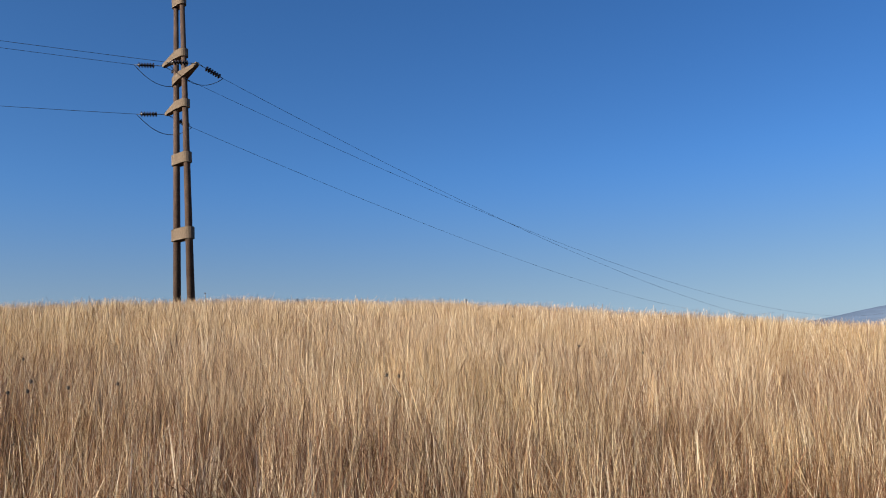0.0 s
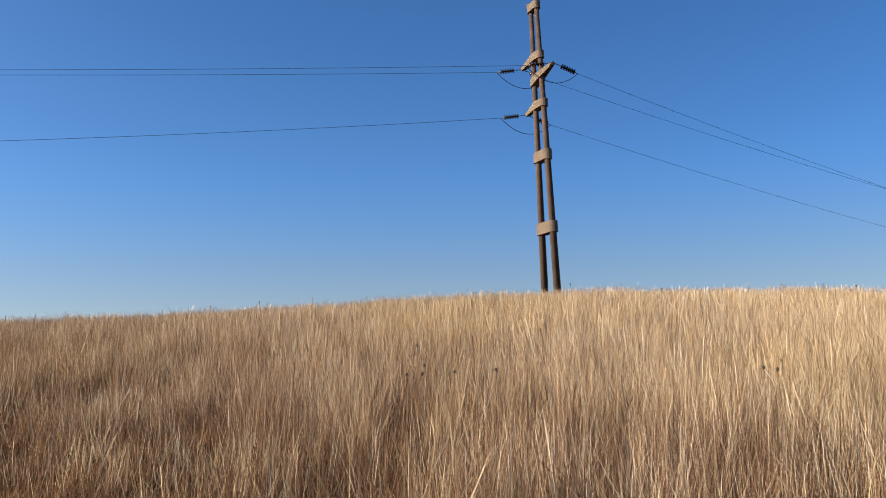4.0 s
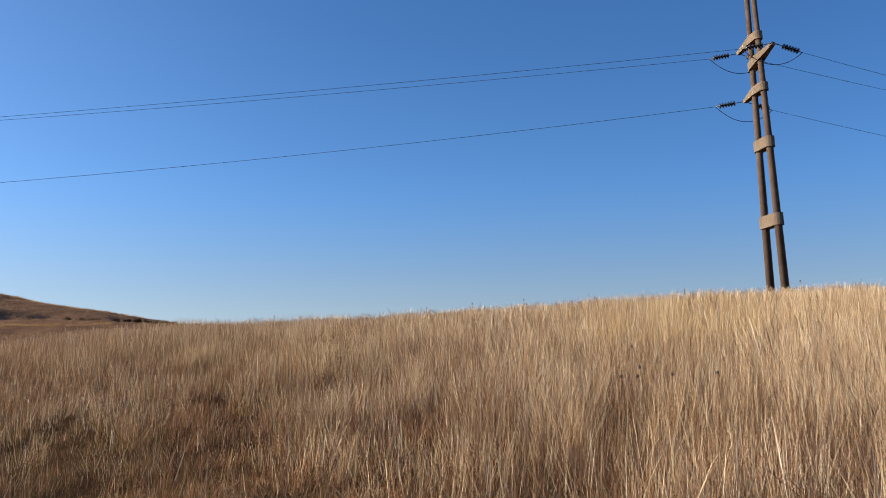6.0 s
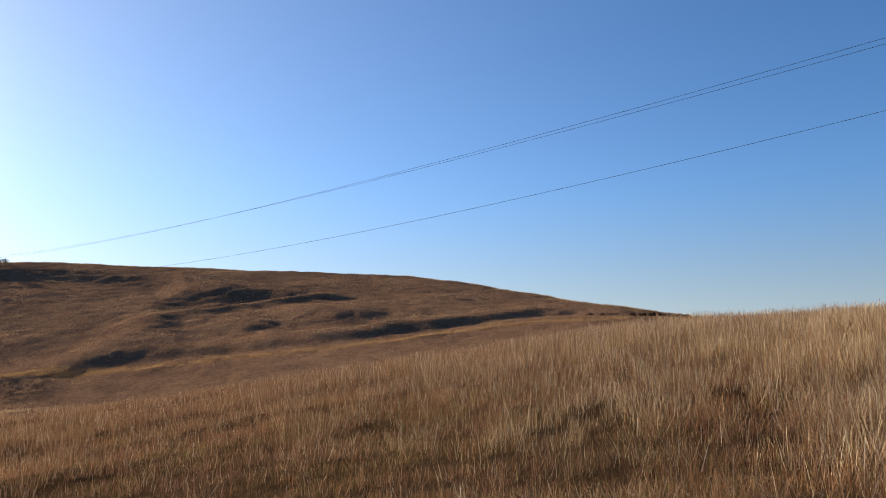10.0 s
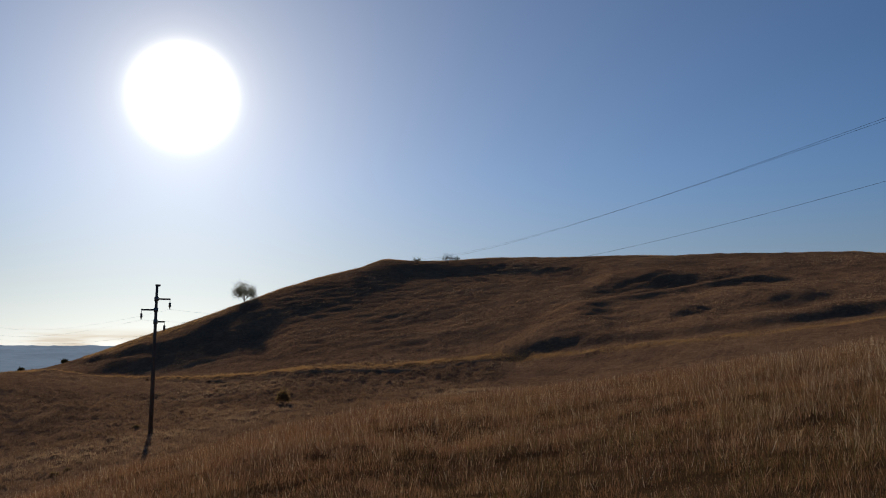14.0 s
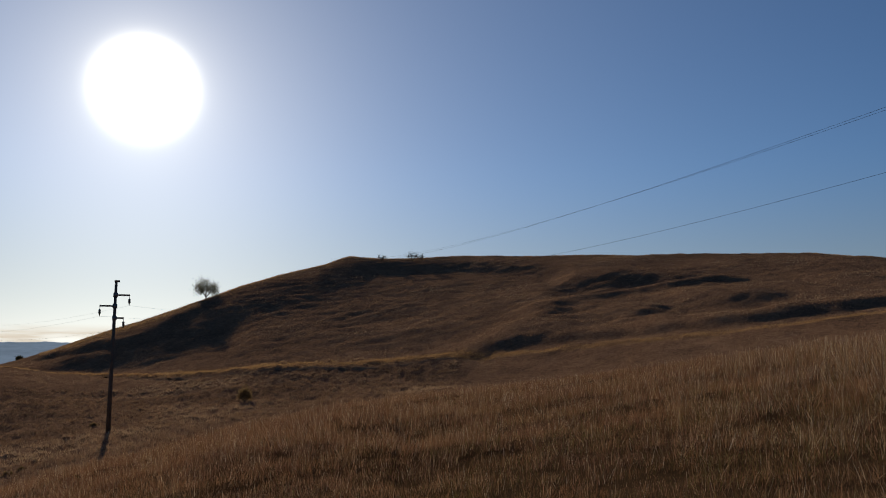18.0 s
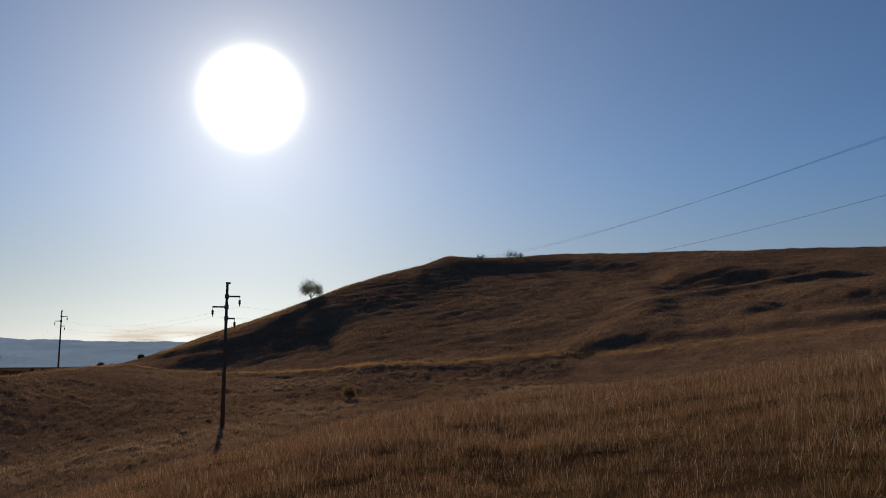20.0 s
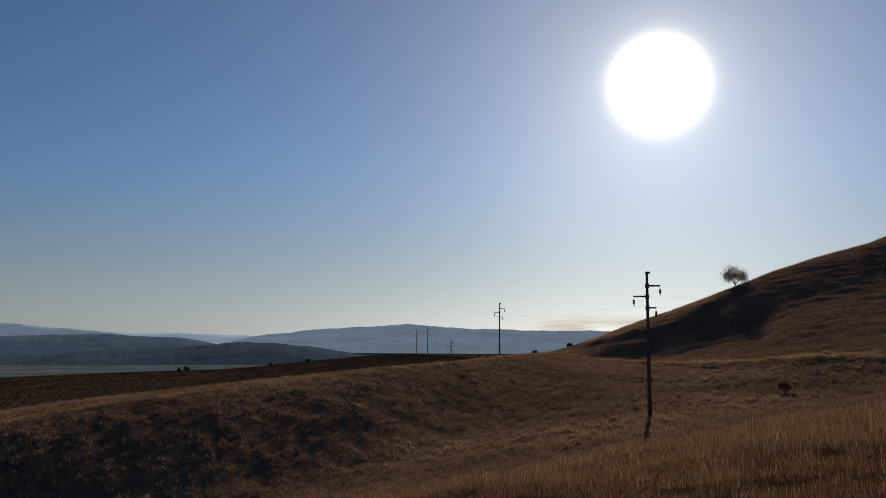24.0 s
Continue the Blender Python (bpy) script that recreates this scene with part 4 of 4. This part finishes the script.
def woody(name, x, y, tall, seed, label, category, per=5, size=0.1, reach=0.22, stems=1, spread=0.6, lift=0.15, thick=0.035, material=None, sink=0.1, group="", first=0.32):
    """A tree or a shrub: stems with forking limbs and a crown of single leaves."""
    rng = np.random.RandomState(seed)
    ob = tagged(new(name), label, category, group)
    ob.matrix_world = Matrix.Translation((x, y, height(x, y) - sink))
    tips = []
    for i in range(stems):
        bm = bmesh.new()
        a = rng.uniform(0, 6.28)
        d = Vector((math.cos(a) * 0.5 * (stems > 1), math.sin(a) * 0.5 * (stems > 1), 1)).normalized()
        start = Vector((math.cos(a), math.sin(a), 0)) * 0.08 * tall * (stems > 1)
        grow(rng, bm, tips, start, d, tall * first, tall * thick, 0 if stems == 1 else 1, spread, lift)
        part("trunk" if stems == 1 else "stem", bm, BARK, ob)
    if per:
        v, f = leaf_cloud(rng, tips, per, reach * tall / 4, size)
        crown = new("crown", mesh_from("crown", v, f, material or LEAF, False))
        crown.parent = ob
    return ob


def round_tree(name, az, r, bole, wide, high, seed, label, category, tips_n, per, size, material, thick, group=""):
    """A short bole, limbs that fan out into a flat-bottomed round crown, and leaves in clumps at the twig ends."""
    rng = np.random.RandomState(seed)
    x, y = spot(az, r)
    ob = tagged(new(name), label, category, group)
    ob.matrix_world = Matrix.Translation((x, y, height(x, y) - 0.1))
    bm = bmesh.new()
    fork = Vector((rng.normal(0, 0.04), rng.normal(0, 0.04), bole + 0.1))
    rod(bm, (0, 0, 0), fork, thick, thick * 0.75, 8)
    part("trunk", bm, BARK, ob)
    tips = []
    for i in range(7):
        bm = bmesh.new()
        a = i * 0.9 + rng.uniform(-0.3, 0.3)
        out = 0.25 if i == 0 else rng.uniform(0.45, 0.7)
        mid = fork + Vector((math.cos(a) * wide * out, math.sin(a) * wide * out, high * rng.uniform(0.3, 0.55)))
        rod(bm, fork, mid, thick * 0.5, thick * 0.28, 6, False)
        for k in range(tips_n):
            b, u = a + rng.normal(0, 0.8), math.sqrt(rng.uniform(0.02, 1))
            top = high * (0.25 + 0.75 * math.sqrt(max(0.02, 1 - u * u))) * rng.uniform(0.28, 1.05)
            end = fork + Vector((math.cos(b) * wide * u, math.sin(b) * wide * u, max(high * 0.16, top)))
            rod(bm, mid, end, thick * 0.2, thick * 0.06, 4, False)
            tips += [end, end.lerp(mid, 0.3)]
        part("limb", bm, BARK, ob)
    v, f = leaf_cloud(rng, tips, per, wide * 0.16, size)
    crown = new("crown", mesh_from("crown", v, f, material, False))
    crown.parent = ob
    return ob


TREE_R = min(np.linspace(120, 165, 181), key=lambda d: abs(height(*spot(121.8, d)) - EYE - d * math.tan(radians(3.72))))
round_tree("tree", 121.8, TREE_R, 0.5, 2.35, 3.6, 5, "lone small spreading tree with round crown on the hill slope", "tree", 11, 34, 0.085, TREE_LEAF, 0.14)
round_tree("bush", 118.95, 74, 0.02, 0.62, 1.5, 21, "upright dense brown bush on the valley floor", "bush", 14, 14, 0.05, DRYLEAF, 0.05)
for az, r, wide, high, seed, tips in ((109.5, 178, 1.2, 1.6, 11, 7), (107.25, 177, 1.8, 2.6, 12, 10), (106.6, 181, 1.0, 1.2, 13, 6)):
    round_tree("shrub", az, r, 0.15, wide, high, seed, "bare twiggy dark shrub on the hill crest", "shrub", tips, 3, 0.06, LEAF, 0.15, "crest shrubs")
for az, r, tall, seed in ((128.6, 66, 0.45, 22), (133.3, 46, 0.3, 24), (132.6, 47, 0.25, 27)):
    x, y = spot(az, r)
    woody("low_bush", x, y, tall * 1.2, seed, "low dry dark bush among brown grass", "bush", per=7, size=0.05, reach=0.5, stems=7, spread=0.7, lift=0.08, thick=0.015, material=DRYLEAF, group="valley bushes", first=0.18)
# dark low hedge along the saddle
rng = np.random.RandomState(31)
for i, az in enumerate(np.linspace(57.5, 67, 26)):
    r = 92 + rng.uniform(-3, 3) + (az - 58) * 0.4
    x, y = spot(az + rng.uniform(-0.2, 0.2), r)
    woody("hedge_shrub", x, y, rng.uniform(0.32, 0.55), 40 + i, "low dark leafless shrub in a row along the saddle", "shrub", per=4, size=0.08, reach=0.5, stems=4, spread=0.7, lift=0.1, thick=0.02, material=SCRUB, group="saddle hedge")
# small trees far down the valley
for i, (az, r, tall) in enumerate(((135.5, 235, 1.7), (134.6, 235, 1.5), (139.0, 270, 1.2), (139.6, 272, 1.0), (160.1, 288, 2.0), (160.6, 290, 1.2), (151.9, 296, 1.2), (154.4, 300, 0.9), (133.0, 205, 1.6))):
    x, y = spot(az, r)
    woody("far_tree", x, y, tall, 70 + i, "small dark tree far down the valley", "tree", per=6, size=0.18, reach=0.5, stems=3, spread=0.6, lift=0.2, thick=0.03, group="valley trees")


# ---------------------------------------------------------------- dry weeds that stand out of the grass
def weed(az, el, tall, seed, heads):
    """A thistle whose head shows at that angle over the slope."""
    rng = np.random.RandomState(seed)
    r = min(np.linspace(6, 24, 181), key=lambda d: abs(height(*spot(az, d)) + tall - EYE - d * math.tan(radians(el))))
    x, y = spot(az, r)
    ob = tagged(new("thistle"), "dry dark thistle stalk with round seed heads in grass", "weed", "dry thistles")
    ob.matrix_world = Matrix.Translation((x, y, height(x, y) - 0.02))
    bm = bmesh.new()
    lean = Vector((rng.normal(0, 0.07), rng.normal(0, 0.07), 1))
    rod(bm, (0, 0, 0), lean * tall, 0.0035, 0.0025, 6)
    ends = [lean * tall]
    for i in range(heads - 1):
        p = lean * tall * rng.uniform(0.6, 0.85)
        q = p + Vector((rng.normal(0, 0.1), rng.normal(0, 0.1), rng.uniform(0.08, 0.2)))
        rod(bm, p, q, 0.004, 0.003, 5)
        ends.append(q)
    part("stalk", bm, STRAW, ob)
    for q in ends:
        part("seed_head", lathe(bmesh.new(), q - Vector((0, 0, 0.02)), (0, 0, 1), [(0, 0.003), (0.006, 0.009), (0.014, 0.012), (0.022, 0.010), (0.028, 0.004)], 8), BARK, ob)


for i, (az, el, tall, heads) in enumerate(((27.7, 1.3, 0.85, 1), (26.8, -0.1, 0.85, 1), (25.4, -2.06, 0.8, 1), (28.6, -0.9, 0.8, 1), (29.4, -1.1, 0.8, 1), (42.1, 4.35, 0.95, 1), (35.3, 4.75, 0.95, 2), (38.6, 4.6, 0.95, 1),
                                         (10.6, 4.6, 1.1, 1), (-2.0, 4.0, 1.1, 1), (-5.5, 3.4, 1.1, 2), (-8.6, 0.3, 0.9, 1), (-13.5, -0.4, 0.9, 1), (16.2, 5.2, 1.1, 1), (3.0, -6.5, 0.8, 2), (22.0, -6.2, 0.8, 1))):
    weed(az, el, tall, 90 + i, heads)
